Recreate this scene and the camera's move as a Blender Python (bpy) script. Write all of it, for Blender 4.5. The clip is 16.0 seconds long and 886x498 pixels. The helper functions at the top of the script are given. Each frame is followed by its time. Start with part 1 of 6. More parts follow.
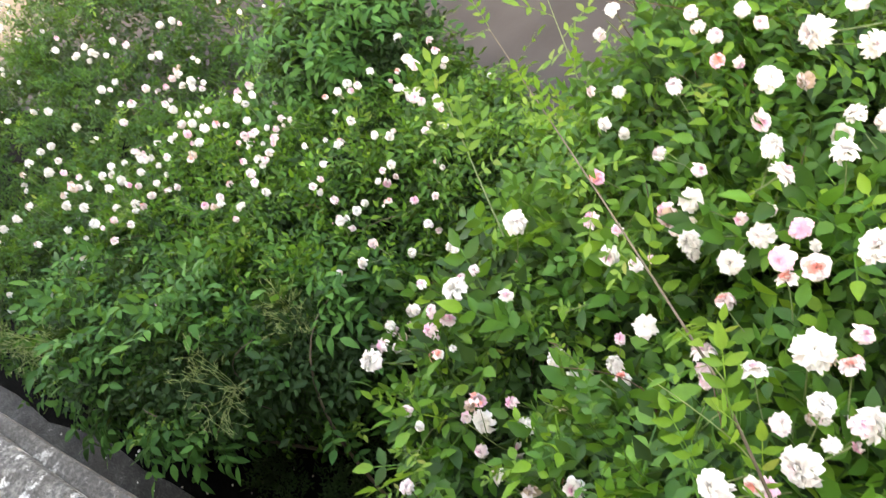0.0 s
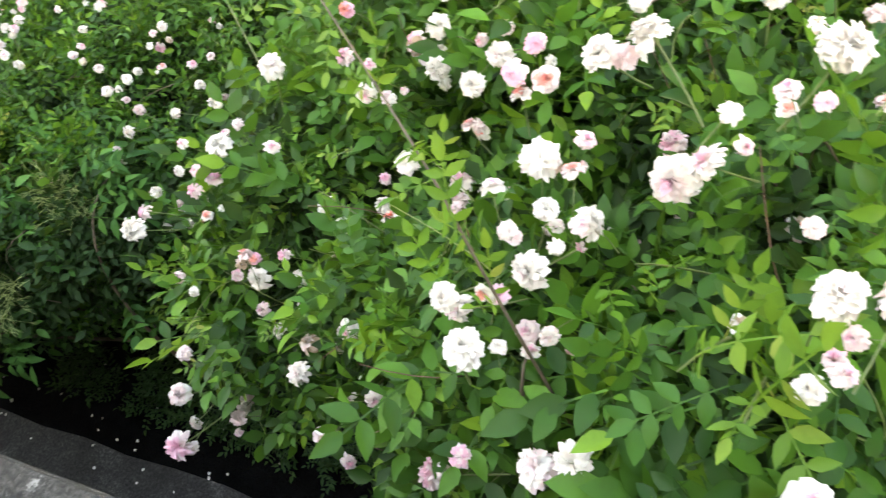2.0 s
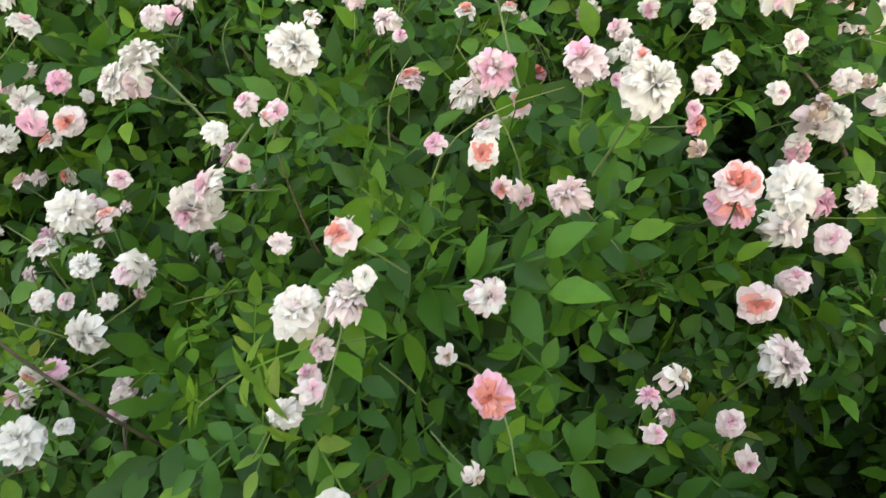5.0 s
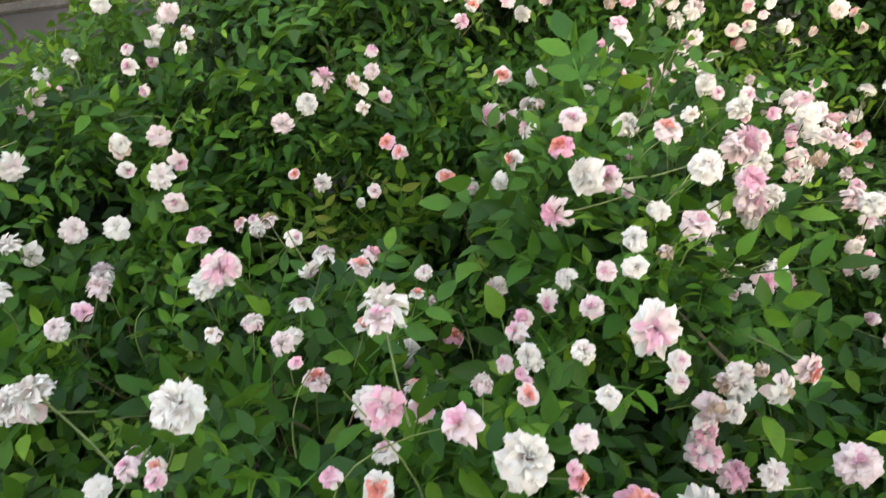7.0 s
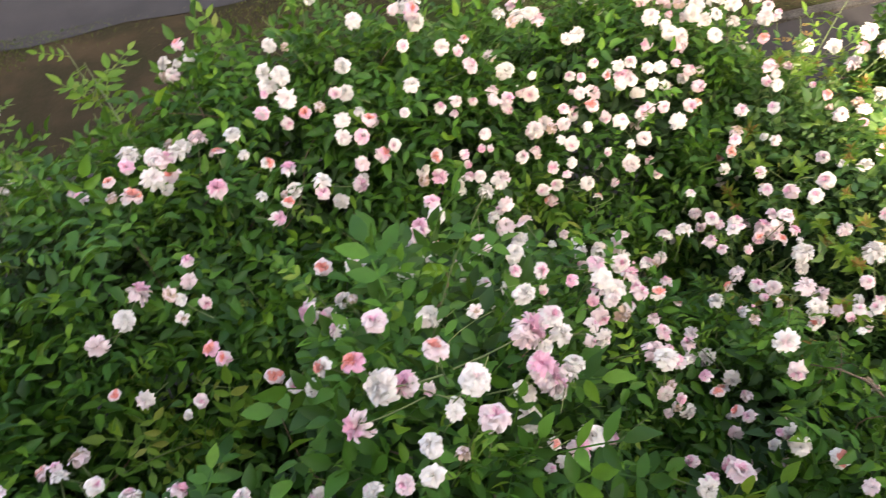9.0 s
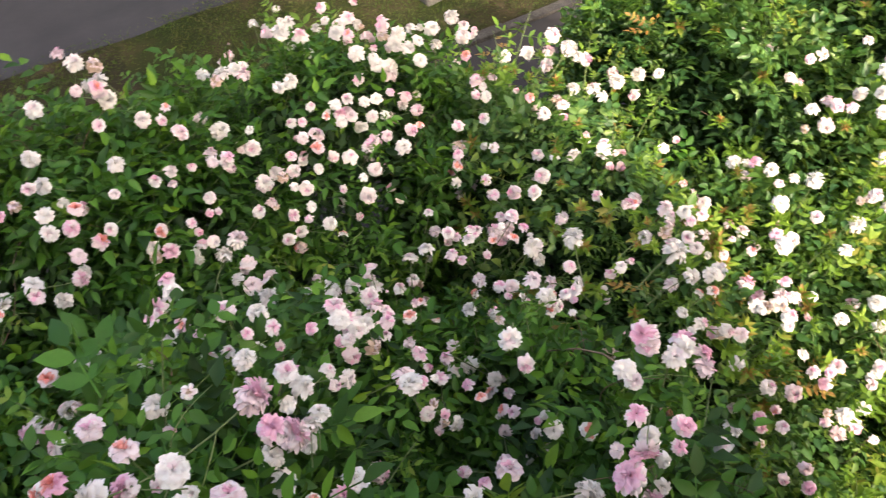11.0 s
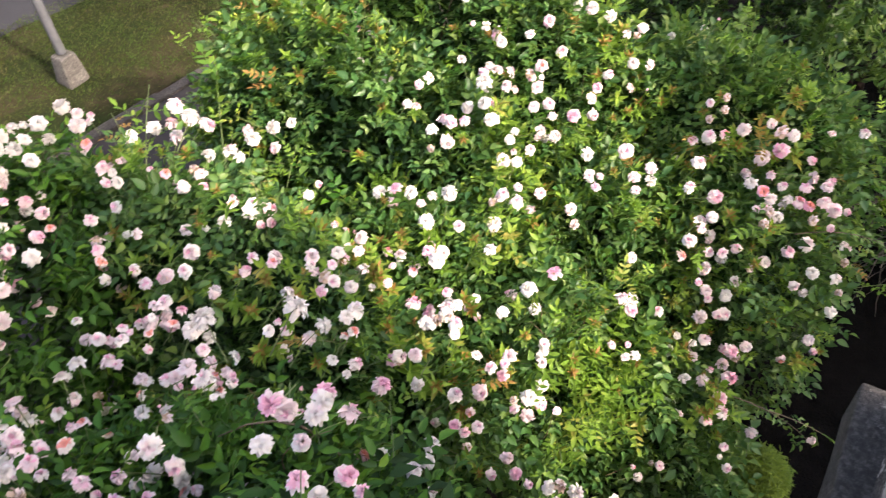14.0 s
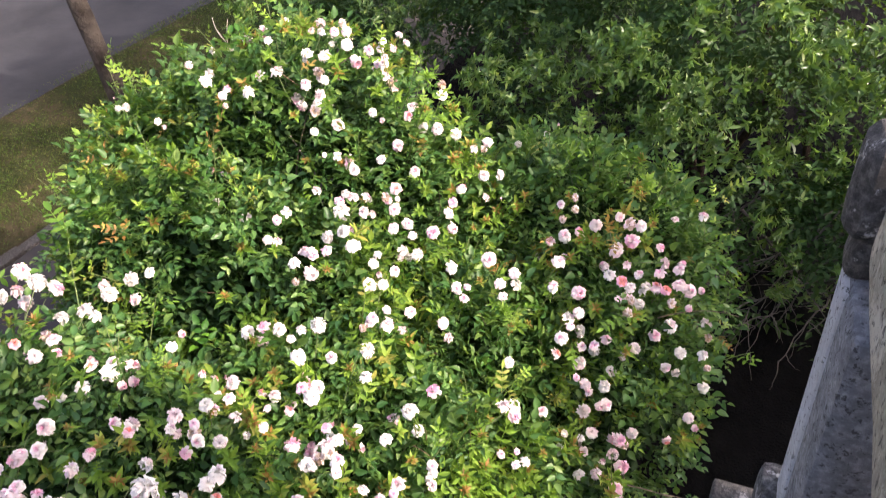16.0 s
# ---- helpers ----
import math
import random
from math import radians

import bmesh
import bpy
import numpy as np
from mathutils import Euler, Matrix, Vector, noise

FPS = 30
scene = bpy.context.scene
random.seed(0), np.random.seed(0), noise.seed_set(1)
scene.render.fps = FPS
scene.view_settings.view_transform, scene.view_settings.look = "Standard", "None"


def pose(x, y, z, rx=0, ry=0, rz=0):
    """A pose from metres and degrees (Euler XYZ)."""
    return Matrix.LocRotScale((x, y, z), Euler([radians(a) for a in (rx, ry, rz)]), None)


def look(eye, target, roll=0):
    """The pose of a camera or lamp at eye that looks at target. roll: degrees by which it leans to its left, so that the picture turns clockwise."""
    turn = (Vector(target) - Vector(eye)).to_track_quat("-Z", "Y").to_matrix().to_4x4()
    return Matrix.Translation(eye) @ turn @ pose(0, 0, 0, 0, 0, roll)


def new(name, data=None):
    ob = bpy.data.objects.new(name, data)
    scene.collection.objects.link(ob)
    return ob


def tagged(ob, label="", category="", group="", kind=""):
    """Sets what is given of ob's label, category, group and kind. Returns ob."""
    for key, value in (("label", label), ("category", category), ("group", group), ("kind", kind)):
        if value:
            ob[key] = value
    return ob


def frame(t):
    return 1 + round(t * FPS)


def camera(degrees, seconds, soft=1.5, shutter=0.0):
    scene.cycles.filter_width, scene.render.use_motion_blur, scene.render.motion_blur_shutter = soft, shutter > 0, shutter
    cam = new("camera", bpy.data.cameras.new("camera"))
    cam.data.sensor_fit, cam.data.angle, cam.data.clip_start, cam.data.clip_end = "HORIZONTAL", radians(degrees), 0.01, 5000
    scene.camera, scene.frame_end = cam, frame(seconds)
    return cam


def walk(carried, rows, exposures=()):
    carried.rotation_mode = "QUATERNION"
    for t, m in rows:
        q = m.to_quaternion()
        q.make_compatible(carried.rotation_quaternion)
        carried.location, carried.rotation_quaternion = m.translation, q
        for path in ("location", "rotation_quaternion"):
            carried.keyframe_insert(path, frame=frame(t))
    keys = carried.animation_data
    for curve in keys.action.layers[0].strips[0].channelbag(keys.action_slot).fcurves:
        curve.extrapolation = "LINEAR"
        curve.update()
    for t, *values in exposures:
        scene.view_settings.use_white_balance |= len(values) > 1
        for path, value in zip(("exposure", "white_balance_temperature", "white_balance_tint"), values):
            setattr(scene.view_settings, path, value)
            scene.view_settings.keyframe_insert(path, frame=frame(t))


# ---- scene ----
cam = camera(60.0, 16.0, soft=1.1, shutter=0.42)
PATH = [
    (0, (-0.348, 0.218, 3.252), (-1.59, 1.037, 1.915), -34.0),
    (0.5, (-0.339, 0.22, 3.219), (-1.5, 1.001, 1.79), -34.1),
    (1, (-0.316, 0.22, 3.184), (-1.382, 0.975, 1.669), -33.9),
    (1.5, (-0.283, 0.225, 3.144), (-1.234, 0.96, 1.545), -33.3),
    (2, (-0.237, 0.244, 3.114), (-1.074, 0.979, 1.453), -33.0),
    (2.5, (-0.177, 0.282, 3.085), (-0.891, 1.027, 1.372), -32.6),
    (3, (-0.12, 0.299, 3.054), (-0.733, 1.031, 1.296), -32.7),
    (3.5, (-0.068, 0.31, 3.035), (-0.58, 1.031, 1.241), -31.3),
    (3.7, (-0.046, 0.318, 3.028), (-0.524, 1.035, 1.223), -30.7),
    (5.8, (0.091, 0.431, 3.043), (-0.169, 1.324, 1.273), -20.2),
    (6, (0.104, 0.455, 3.062), (-0.15, 1.398, 1.317), -19.2),
    (6.5, (0.134, 0.513, 3.102), (-0.087, 1.561, 1.413), -17.2),
    (7, (0.157, 0.554, 3.12), (-0.023, 1.671, 1.471), -15.6),
    (7.5, (0.194, 0.587, 3.144), (0.091, 1.768, 1.534), -13.0),
    (8, (0.239, 0.603, 3.167), (0.222, 1.85, 1.603), -11.1),
    (8.5, (0.276, 0.608, 3.194), (0.335, 1.91, 1.677), -10.4),
    (9, (0.331, 0.606, 3.208), (0.494, 1.94, 1.727), -10.1),
    (9.5, (0.389, 0.599, 3.226), (0.67, 1.931, 1.761), -9.5),
    (9.7, (0.409, 0.595, 3.225), (0.74, 1.917, 1.761), -9.1),
    (11.8, (0.574, 0.514, 3.191), (1.356, 1.593, 1.699), -6.1),
    (12, (0.59, 0.506, 3.189), (1.405, 1.551, 1.691), -5.4),
    (12.5, (0.63, 0.48, 3.186), (1.529, 1.446, 1.682), -4.1),
    (13, (0.662, 0.458, 3.185), (1.635, 1.36, 1.689), -3.4),
    (13.5, (0.697, 0.436, 3.19), (1.755, 1.282, 1.719), -2.8),
    (14, (0.735, 0.405, 3.206), (1.878, 1.193, 1.766), -2.7),
    (14.5, (0.769, 0.375, 3.215), (1.99, 1.09, 1.802), -2.1),
    (15, (0.803, 0.345, 3.222), (2.094, 0.994, 1.84), -1.9),
    (15.5, (0.828, 0.329, 3.247), (2.189, 0.953, 1.921), -2.4),
    (16, (0.835, 0.326, 3.269), (2.251, 0.964, 2.009), -3.1),
]
EXPOSURES = [(0.0, 4.31, 9600, 11), (2.0, 4.25, 9500, 6), (3.7, 3.78, 9700, 2), (6.5, 3.08, 8700, 3), (8.0, 3.06, 8200, 9), (9.5, 2.76, 7800, 16), (12.0, 2.5, 7400, 15), (16.0, 2.55, 6900, 24)]
walk(cam, [(t, look(eye, target, roll)) for t, eye, target, roll in PATH], EXPOSURES)

# ---- world, sun ----
SUN_TO = Vector((-0.12, -0.95, 0.72)).normalized()
world = bpy.data.worlds.new("sky")
scene.world = world
world.use_nodes = True
sky = world.node_tree.nodes.new("ShaderNodeTexSky")
sky.sky_type, sky.sun_disc = "NISHITA", False
sky.sun_elevation, sky.sun_rotation = math.asin(SUN_TO.z), radians(187)
sky.air_density, sky.dust_density, sky.ozone_density = 1.0, 5.0, 0.5
back = world.node_tree.nodes["Background"]
back.inputs["Strength"].default_value = 0.15
world.node_tree.links.new(sky.outputs[0], back.inputs["Color"])
sun = new("sun", bpy.data.lights.new("sun", "SUN"))
sun.data.energy, sun.data.angle, sun.data.color = 1.5, radians(0.6), (1.0, 0.93, 0.82)
sun.matrix_world = look(SUN_TO * 30, (0, 0, 0))

# ---- materials ----


class Mat:
    """A small builder for node materials."""

    def __init__(self, name, rough=0.7, metal=0.0):
        self.mat = bpy.data.materials.new(name)
        self.mat.use_nodes = True
        self.t = self.mat.node_tree
        self.bsdf = self.t.nodes["Principled BSDF"]
        self.out = self.t.nodes["Material Output"]
        self.bsdf.inputs["Roughness"].default_value = rough
        self.bsdf.inputs["Metallic"].default_value = metal

    def node(self, kind, **sets):
        n = self.t.nodes.new(kind)
        for key, value in sets.items():
            if key in n.inputs:
                n.inputs[key].default_value = value
        return n

    def link(self, a, b):
        self.t.links.new(a, b)

    def coords(self):
        return self.node("ShaderNodeTexCoord").outputs["Object"]

    def noise(self, scale, detail=4.0, rough=0.55, vector=None):
        n = self.node("ShaderNodeTexNoise", Scale=scale, Detail=detail, Roughness=rough)
        self.link(vector or self.coords(), n.inputs["Vector"])
        return n.outputs["Fac"]

    def ramp(self, fac, stops):
        r = self.node("ShaderNodeValToRGB")
        els = r.color_ramp.elements
        while len(els) < len(stops):
            els.new(0.5)
        for e, (p, c) in zip(els, stops):
            e.position, e.color = p, (*c, 1)
        self.link(fac, r.inputs["Fac"])
        return r.outputs["Color"]

    def mix(self, fac, a, b, blend="MIX"):
        m = self.node("ShaderNodeMix")
        m.data_type, m.blend_type = "RGBA", blend
        for sock, v in ((m.inputs[0], fac), (m.inputs[6], a), (m.inputs[7], b)):
            if isinstance(v, (int, float)):
                sock.default_value = v
            elif isinstance(v, tuple):
                sock.default_value = (*v, 1)
            else:
                self.link(v, sock)
        return m.outputs[2]

    def color(self, c):
        if isinstance(c, tuple):
            self.bsdf.inputs["Base Color"].default_value = (*c, 1)
        else:
            self.link(c, self.bsdf.inputs["Base Color"])
        return self

    def bump(self, height, strength=0.4, distance=0.01):
        b = self.node("ShaderNodeBump", Strength=strength, Distance=distance)
        self.link(height, b.inputs["Height"])
        self.link(b.outputs[0], self.bsdf.inputs["Normal"])
        return self

    def translucent(self, colour, amount):
        tr = self.node("ShaderNodeBsdfTranslucent")
        if isinstance(colour, tuple):
            tr.inputs["Color"].default_value = (*colour, 1)
        else:
            self.link(colour, tr.inputs["Color"])
        m = self.node("ShaderNodeMixShader")
        m.inputs[0].default_value = amount
        self.link(self.bsdf.outputs[0], m.inputs[1])
        self.link(tr.outputs[0], m.inputs[2])
        self.link(m.outputs[0], self.out.inputs["Surface"])
        return self


def leaf_material(name, stops, rough=0.42, trans=0.3, own=False, clumped=False, gloss=0.2, shift=0.4):
    m = Mat(name, rough)
    if own:
        r = m.node("ShaderNodeObjectInfo").outputs["Random"]
    else:
        r = m.node("ShaderNodeNewGeometry").outputs["Random Per Island"]
    if clumped:
        n = m.node("ShaderNodeMath", Value=0.0)
        n.operation = "MULTIPLY_ADD"
        m.link(r, n.inputs[0])
        n.inputs[1].default_value = 0.35
        m.link(m.ramp(m.noise(4.5, 2.0), [(0.38, (0, 0, 0)), (0.64, (0.78, 0.78, 0.78))]), n.inputs[2])
        r = n.outputs[0]
    c = m.ramp(r, stops)
    big = m.noise(3.0, 2.0)
    c = m.mix(m.ramp(big, [(0.4, (0, 0, 0)), (0.72, (shift, shift, shift))]), c, (0.045, 0.125, 0.022))
    c = m.mix(m.ramp(m.noise(55.0, 3.0), [(0.45, (0, 0, 0)), (0.8, (0.35, 0.35, 0.35))]), c, (0.03, 0.06, 0.012))
    m.color(c)
    m.bsdf.inputs["Specular IOR Level"].default_value = gloss
    m.translucent(m.mix(0.55, c, (0.2, 0.35, 0.03)), trans)
    return m.mat


ROSE_GREENS = [(0.0, (0.012, 0.048, 0.011)), (0.35, (0.023, 0.088, 0.014)), (0.65, (0.041, 0.136, 0.018)), (0.88, (0.077, 0.205, 0.022)), (1.0, (0.155, 0.29, 0.026))]
FRESH_GREENS = [(0.0, (0.1, 0.2, 0.025)), (0.5, (0.17, 0.31, 0.04)), (0.85, (0.25, 0.37, 0.055)), (1.0, (0.33, 0.3, 0.07))]
DARK_GREENS = [(0.0, (0.012, 0.046, 0.014)), (0.5, (0.021, 0.072, 0.02)), (1.0, (0.038, 0.115, 0.03))]
# Leaf greens darkened to carry shade, inside the bushes and low down.
SHADE_GREENS = [(0.0, (0.008, 0.024, 0.008)), (0.5, (0.013, 0.04, 0.013)), (1.0, (0.024, 0.062, 0.02))]
BROAD_GREENS = [(0.0, (0.02, 0.075, 0.022)), (0.5, (0.038, 0.125, 0.032)), (1.0, (0.075, 0.2, 0.045))]
YOUNG_GREENS = [(0.0, (0.07, 0.17, 0.025)), (0.5, (0.11, 0.23, 0.03)), (0.9, (0.18, 0.29, 0.04)), (1.0, (0.24, 0.26, 0.06))]
TREE_GREENS = [(0.0, (0.03, 0.075, 0.024)), (0.4, (0.066, 0.15, 0.042)), (0.8, (0.13, 0.225, 0.06)), (1.0, (0.23, 0.3, 0.09))]
LEAF = leaf_material("rose_leaf", ROSE_GREENS)
SUN_GREENS = [(0.0, (0.024, 0.083, 0.026)), (0.4, (0.05, 0.14, 0.038)), (0.75, (0.1, 0.205, 0.05)), (1.0, (0.18, 0.275, 0.065))]
LEAF_SUN = leaf_material("sunny_rose_leaf", SUN_GREENS, 0.4, 0.4, gloss=0.38)
LEAF_OWN = leaf_material("rose_leaf_single", ROSE_GREENS, own=True)
FRESH = leaf_material("young_rose_leaf", FRESH_GREENS, 0.4, 0.4, clumped=True)
COPPER = leaf_material("copper_young_leaf", [(0.0, (0.2, 0.1, 0.03)), (0.5, (0.34, 0.17, 0.06)), (1.0, (0.36, 0.27, 0.07))], 0.4, 0.4, shift=0.1)
FRESH_GREEN = leaf_material("young_green_leaf", YOUNG_GREENS, 0.42, 0.4)
DARK = leaf_material("dark_rose_leaf", DARK_GREENS, 0.5, gloss=0.1)
SHADE_LEAF = leaf_material("shaded_leaf", SHADE_GREENS, 0.6, 0.15, gloss=0.15, shift=0.12)
BROAD_LEAF = leaf_material("broad_rose_leaf", BROAD_GREENS, 0.5, gloss=0.1)
TREE = leaf_material("laurel_leaf", TREE_GREENS, 0.3, 0.45, gloss=0.5)
THUJA = leaf_material("thuja_leaf", [(0, (0.08, 0.14, 0.02)), (1, (0.17, 0.25, 0.03))], 0.6, 0.2)


def petal_material(name, a, b, tint):
    m = Mat(name, 0.6)
    r = m.node("ShaderNodeObjectInfo").outputs["Random"]
    c = m.mix(r, a, b)
    own = m.node("ShaderNodeNewGeometry").outputs["Random Per Island"]
    c = m.mix(m.ramp(own, [(0.3, (0, 0, 0)), (1.0, (0.55, 0.55, 0.55))]), c, tint)
    c = m.mix(m.ramp(m.noise(60.0, 3.0), [(0.42, (0, 0, 0)), (0.75, (0.5, 0.5, 0.5))]), c, tint)
    m.color(c)
    m.bsdf.inputs["Specular IOR Level"].default_value = 0.15
    m.translucent(c, 0.32)
    return m.mat


PETAL_WHITE = petal_material("white_petal", (0.8, 0.79, 0.75), (0.79, 0.76, 0.71), (0.76, 0.68, 0.65))
PETAL_BLUSH = petal_material("blush_petal", (0.8, 0.68, 0.68), (0.8, 0.74, 0.72), (0.77, 0.57, 0.6))
PETAL_PINK = petal_material("pink_petal", (0.82, 0.48, 0.6), (0.82, 0.57, 0.66), (0.8, 0.41, 0.52))
PETAL_SALMON = petal_material("salmon_petal", (0.83, 0.34, 0.29), (0.84, 0.44, 0.37), (0.81, 0.3, 0.27))
PETAL_FADED = petal_material("faded_petal", (0.58, 0.45, 0.35), (0.66, 0.54, 0.44), (0.36, 0.23, 0.15))


def plain(name, a, b, scale=6.0, rough=0.8, bump=0.3, dist=0.004, gloss=0.5):
    m = Mat(name, rough)
    m.bsdf.inputs["Specular IOR Level"].default_value = gloss
    n = m.noise(scale, 6.0)
    m.color(m.ramp(n, [(0.3, a), (0.7, b)]))
    m.bump(m.noise(scale * 9, 5.0), bump, dist)
    return m.mat


STEM = plain("green_stem", (0.07, 0.12, 0.03), (0.12, 0.15, 0.05), 20.0, 0.55)
WIRY = plain("green_stalk", (0.13, 0.19, 0.05), (0.2, 0.25, 0.08), 30.0, 0.6)
CANE = plain("brown_cane", (0.06, 0.045, 0.03), (0.13, 0.1, 0.06), 25.0, 0.75)
BARK = plain("bark", (0.01, 0.008, 0.007), (0.036, 0.027, 0.023), 14.0, 0.95, 0.9, 0.02, 0.08)
TRUNK_BARK = plain("grey_bark", (0.02, 0.017, 0.015), (0.1, 0.088, 0.077), 4.0, 0.95, 1.0, 0.03, 0.08)
TWIG = plain("bare_twig", (0.05, 0.044, 0.04), (0.12, 0.105, 0.095), 30.0, 0.9)
TWIG_BROWN = plain("reddish_twig", (0.07, 0.04, 0.025), (0.16, 0.09, 0.055), 30.0, 0.8)
PALE_TWIG = plain("pale_twig", (0.25, 0.21, 0.17), (0.4, 0.35, 0.29), 30.0, 0.9)
METAL = plain("grey_paint", (0.055, 0.06, 0.068), (0.1, 0.105, 0.115), 12.0, 0.5, 0.1)


def stone_material(name, dark, mid, light, lichen, amount, speck=0.55, patch=13.0):
    m = Mat(name, 0.88)
    c = m.ramp(m.noise(6.0, 9.0, 0.7), [(0.3, dark), (0.5, mid), (0.7, light)])
    fine = m.ramp(m.noise(75.0, 6.0, 0.75), [(0.36, (0.12, 0.12, 0.12)), (0.5, (0.8, 0.8, 0.8)), (0.64, (2.4, 2.4, 2.3))])
    c = m.mix(speck, c, m.mix(1.0, c, fine, "MULTIPLY"))
    spots = m.ramp(m.noise(patch, 9.0, 0.72), [(amount, (0, 0, 0)), (amount + 0.05, (1, 1, 1))])
    c = m.mix(spots, c, lichen)
    c = m.mix(m.ramp(m.noise(90.0, 4.0, 0.7), [(0.56, (0, 0, 0)), (0.62, (0.75, 0.75, 0.75))]), c, (0.02, 0.019, 0.018))
    m.color(c)
    m.bump(m.noise(55.0, 8.0, 0.8), 1.0, 0.014)
    return m.mat


STONE = stone_material("weathered_concrete", (0.03, 0.029, 0.028), (0.07, 0.068, 0.065), (0.15, 0.147, 0.142), (0.5, 0.5, 0.49), 0.55, 0.8, 16.0)
PLINTH = stone_material("dark_lichened_plinth", (0.028, 0.027, 0.026), (0.06, 0.057, 0.053), (0.1, 0.096, 0.09), (0.36, 0.35, 0.33), 0.58, 0.7, 11.0)
ARRIS = stone_material("smooth_cement", (0.34, 0.37, 0.4), (0.52, 0.55, 0.58), (0.6, 0.63, 0.66), (0.66, 0.68, 0.7), 0.62, 0.1)
RENDER_GREY = stone_material("grey_render", (0.1, 0.108, 0.125), (0.22, 0.235, 0.26), (0.33, 0.345, 0.375), (0.42, 0.43, 0.45), 0.66, 0.35)
RAIL = stone_material("lichened_coping", (0.15, 0.13, 0.1), (0.4, 0.37, 0.29), (0.56, 0.525, 0.43), (0.62, 0.59, 0.49), 0.52, 0.22, 8.0)
WALL = stone_material("old_plaster", (0.12, 0.115, 0.1), (0.22, 0.2, 0.18), (0.32, 0.3, 0.27), (0.42, 0.4, 0.36), 0.68)
SKY_BLOCKER = plain("dark_blocker", (0.09, 0.08, 0.07), (0.14, 0.125, 0.11), 2.0)
PLASTER = plain("pale_plaster", (0.62, 0.6, 0.55), (0.72, 0.7, 0.65), 2.0)
CONCRETE = stone_material("concrete_block", (0.07, 0.066, 0.06), (0.11, 0.103, 0.094), (0.155, 0.147, 0.135), (0.2, 0.19, 0.18), 0.7)
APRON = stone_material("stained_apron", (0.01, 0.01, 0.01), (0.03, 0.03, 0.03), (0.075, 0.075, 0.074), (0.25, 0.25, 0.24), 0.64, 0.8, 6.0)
KERB = stone_material("kerb_concrete", (0.024, 0.022, 0.02), (0.044, 0.04, 0.036), (0.072, 0.066, 0.06), (0.1, 0.092, 0.083), 0.66)

ASPHALT = plain("asphalt", (0.022, 0.0235, 0.027), (0.036, 0.038, 0.043), 1.3, 0.95, 0.5, 0.006, 0.1)
FOOTPATH = plain("worn_footpath", (0.027, 0.0255, 0.025), (0.047, 0.044, 0.043), 1.6, 0.95, 0.4, 0.005, 0.1)


def verge_material():
    m = Mat("worn_lawn", 0.97)
    m.bsdf.inputs["Specular IOR Level"].default_value = 0.06
    c = m.ramp(m.noise(1.1, 6.0, 0.6), [(0.38, (0.014, 0.024, 0.006)), (0.5, (0.028, 0.03, 0.011)), (0.62, (0.058, 0.046, 0.025))])
    c = m.mix(m.ramp(m.noise(7.0, 6.0, 0.7), [(0.42, (0, 0, 0)), (0.62, (0.7, 0.7, 0.7))]), c, (0.018, 0.03, 0.008))
    c = m.mix(m.ramp(m.noise(70.0, 5.0), [(0.4, (0, 0, 0)), (0.7, (0.6, 0.6, 0.6))]), c, (0.02, 0.018, 0.01))
    m.color(c)
    m.bump(m.noise(60.0, 8.0, 0.7), 0.9, 0.015)
    return m.mat


def soil_material():
    m = Mat("earth_and_dry_grass", 0.97)
    m.bsdf.inputs["Specular IOR Level"].default_value = 0.08
    c = m.ramp(m.noise(1.7, 8.0, 0.6), [(0.35, (0.012, 0.015, 0.006)), (0.5, (0.022, 0.019, 0.011)), (0.68, (0.05, 0.037, 0.022))])
    c = m.mix(m.ramp(m.noise(40.0, 5.0), [(0.4, (0, 0, 0)), (0.7, (0.6, 0.6, 0.6))]), c, (0.035, 0.028, 0.02))
    m.color(c)
    m.bump(m.noise(45.0, 8.0, 0.7), 0.9, 0.02)
    return m.mat


SOIL = soil_material()
VERGE = verge_material()
# Blacker than any earth: the deep shade below the plants is in this colour.
SHADED_EARTH = plain("shaded_earth", (0.002, 0.0021, 0.0022), (0.0055, 0.0055, 0.0055), 9.0, 0.97, 0.9, 0.02, 0.02)
GRASS = leaf_material("grass_blade", [(0.0, (0.02, 0.034, 0.008)), (0.45, (0.036, 0.052, 0.012)), (0.72, (0.06, 0.058, 0.022)), (1.0, (0.11, 0.086, 0.045))], 0.8, 0.2, gloss=0.1)

# ---- mesh helpers ----


def mesh_np(name, v, f, materials, slots=None, smooth=False):
    """A mesh from arrays of vertices and of faces that all have the same number of corners."""
    v, f = np.asarray(v, np.float32), np.asarray(f, np.int32)
    me = bpy.data.meshes.new(name)
    me.vertices.add(len(v))
    me.vertices.foreach_set("co", v.ravel())
    k = f.shape[1]
    me.loops.add(f.size)
    me.loops.foreach_set("vertex_index", f.ravel())
    me.polygons.add(len(f))
    me.polygons.foreach_set("loop_start", np.arange(0, f.size, k, dtype=np.int32))
    for m in materials:
        me.materials.append(m)
    if slots is not None:
        me.polygons.foreach_set("material_index", np.asarray(slots, np.int32))
    if smooth:
        me.polygons.foreach_set("use_smooth", np.ones(len(f), bool))
    me.update(calc_edges=True)
    return me


def part(name, data, parent, label="", m=None):
    """Links a mesh, or a bmesh with its material, as one part under a thing or a part."""
    if isinstance(data, tuple):
        bm, material = data
        me = bpy.data.meshes.new(name)
        bm.to_mesh(me)
        bm.free()
        me.materials.append(material)
        data = me
    ob = new(name, data)
    ob.parent = parent
    if m is not None:
        ob.matrix_local = m
    if label:
        tagged(ob, label)
    return ob


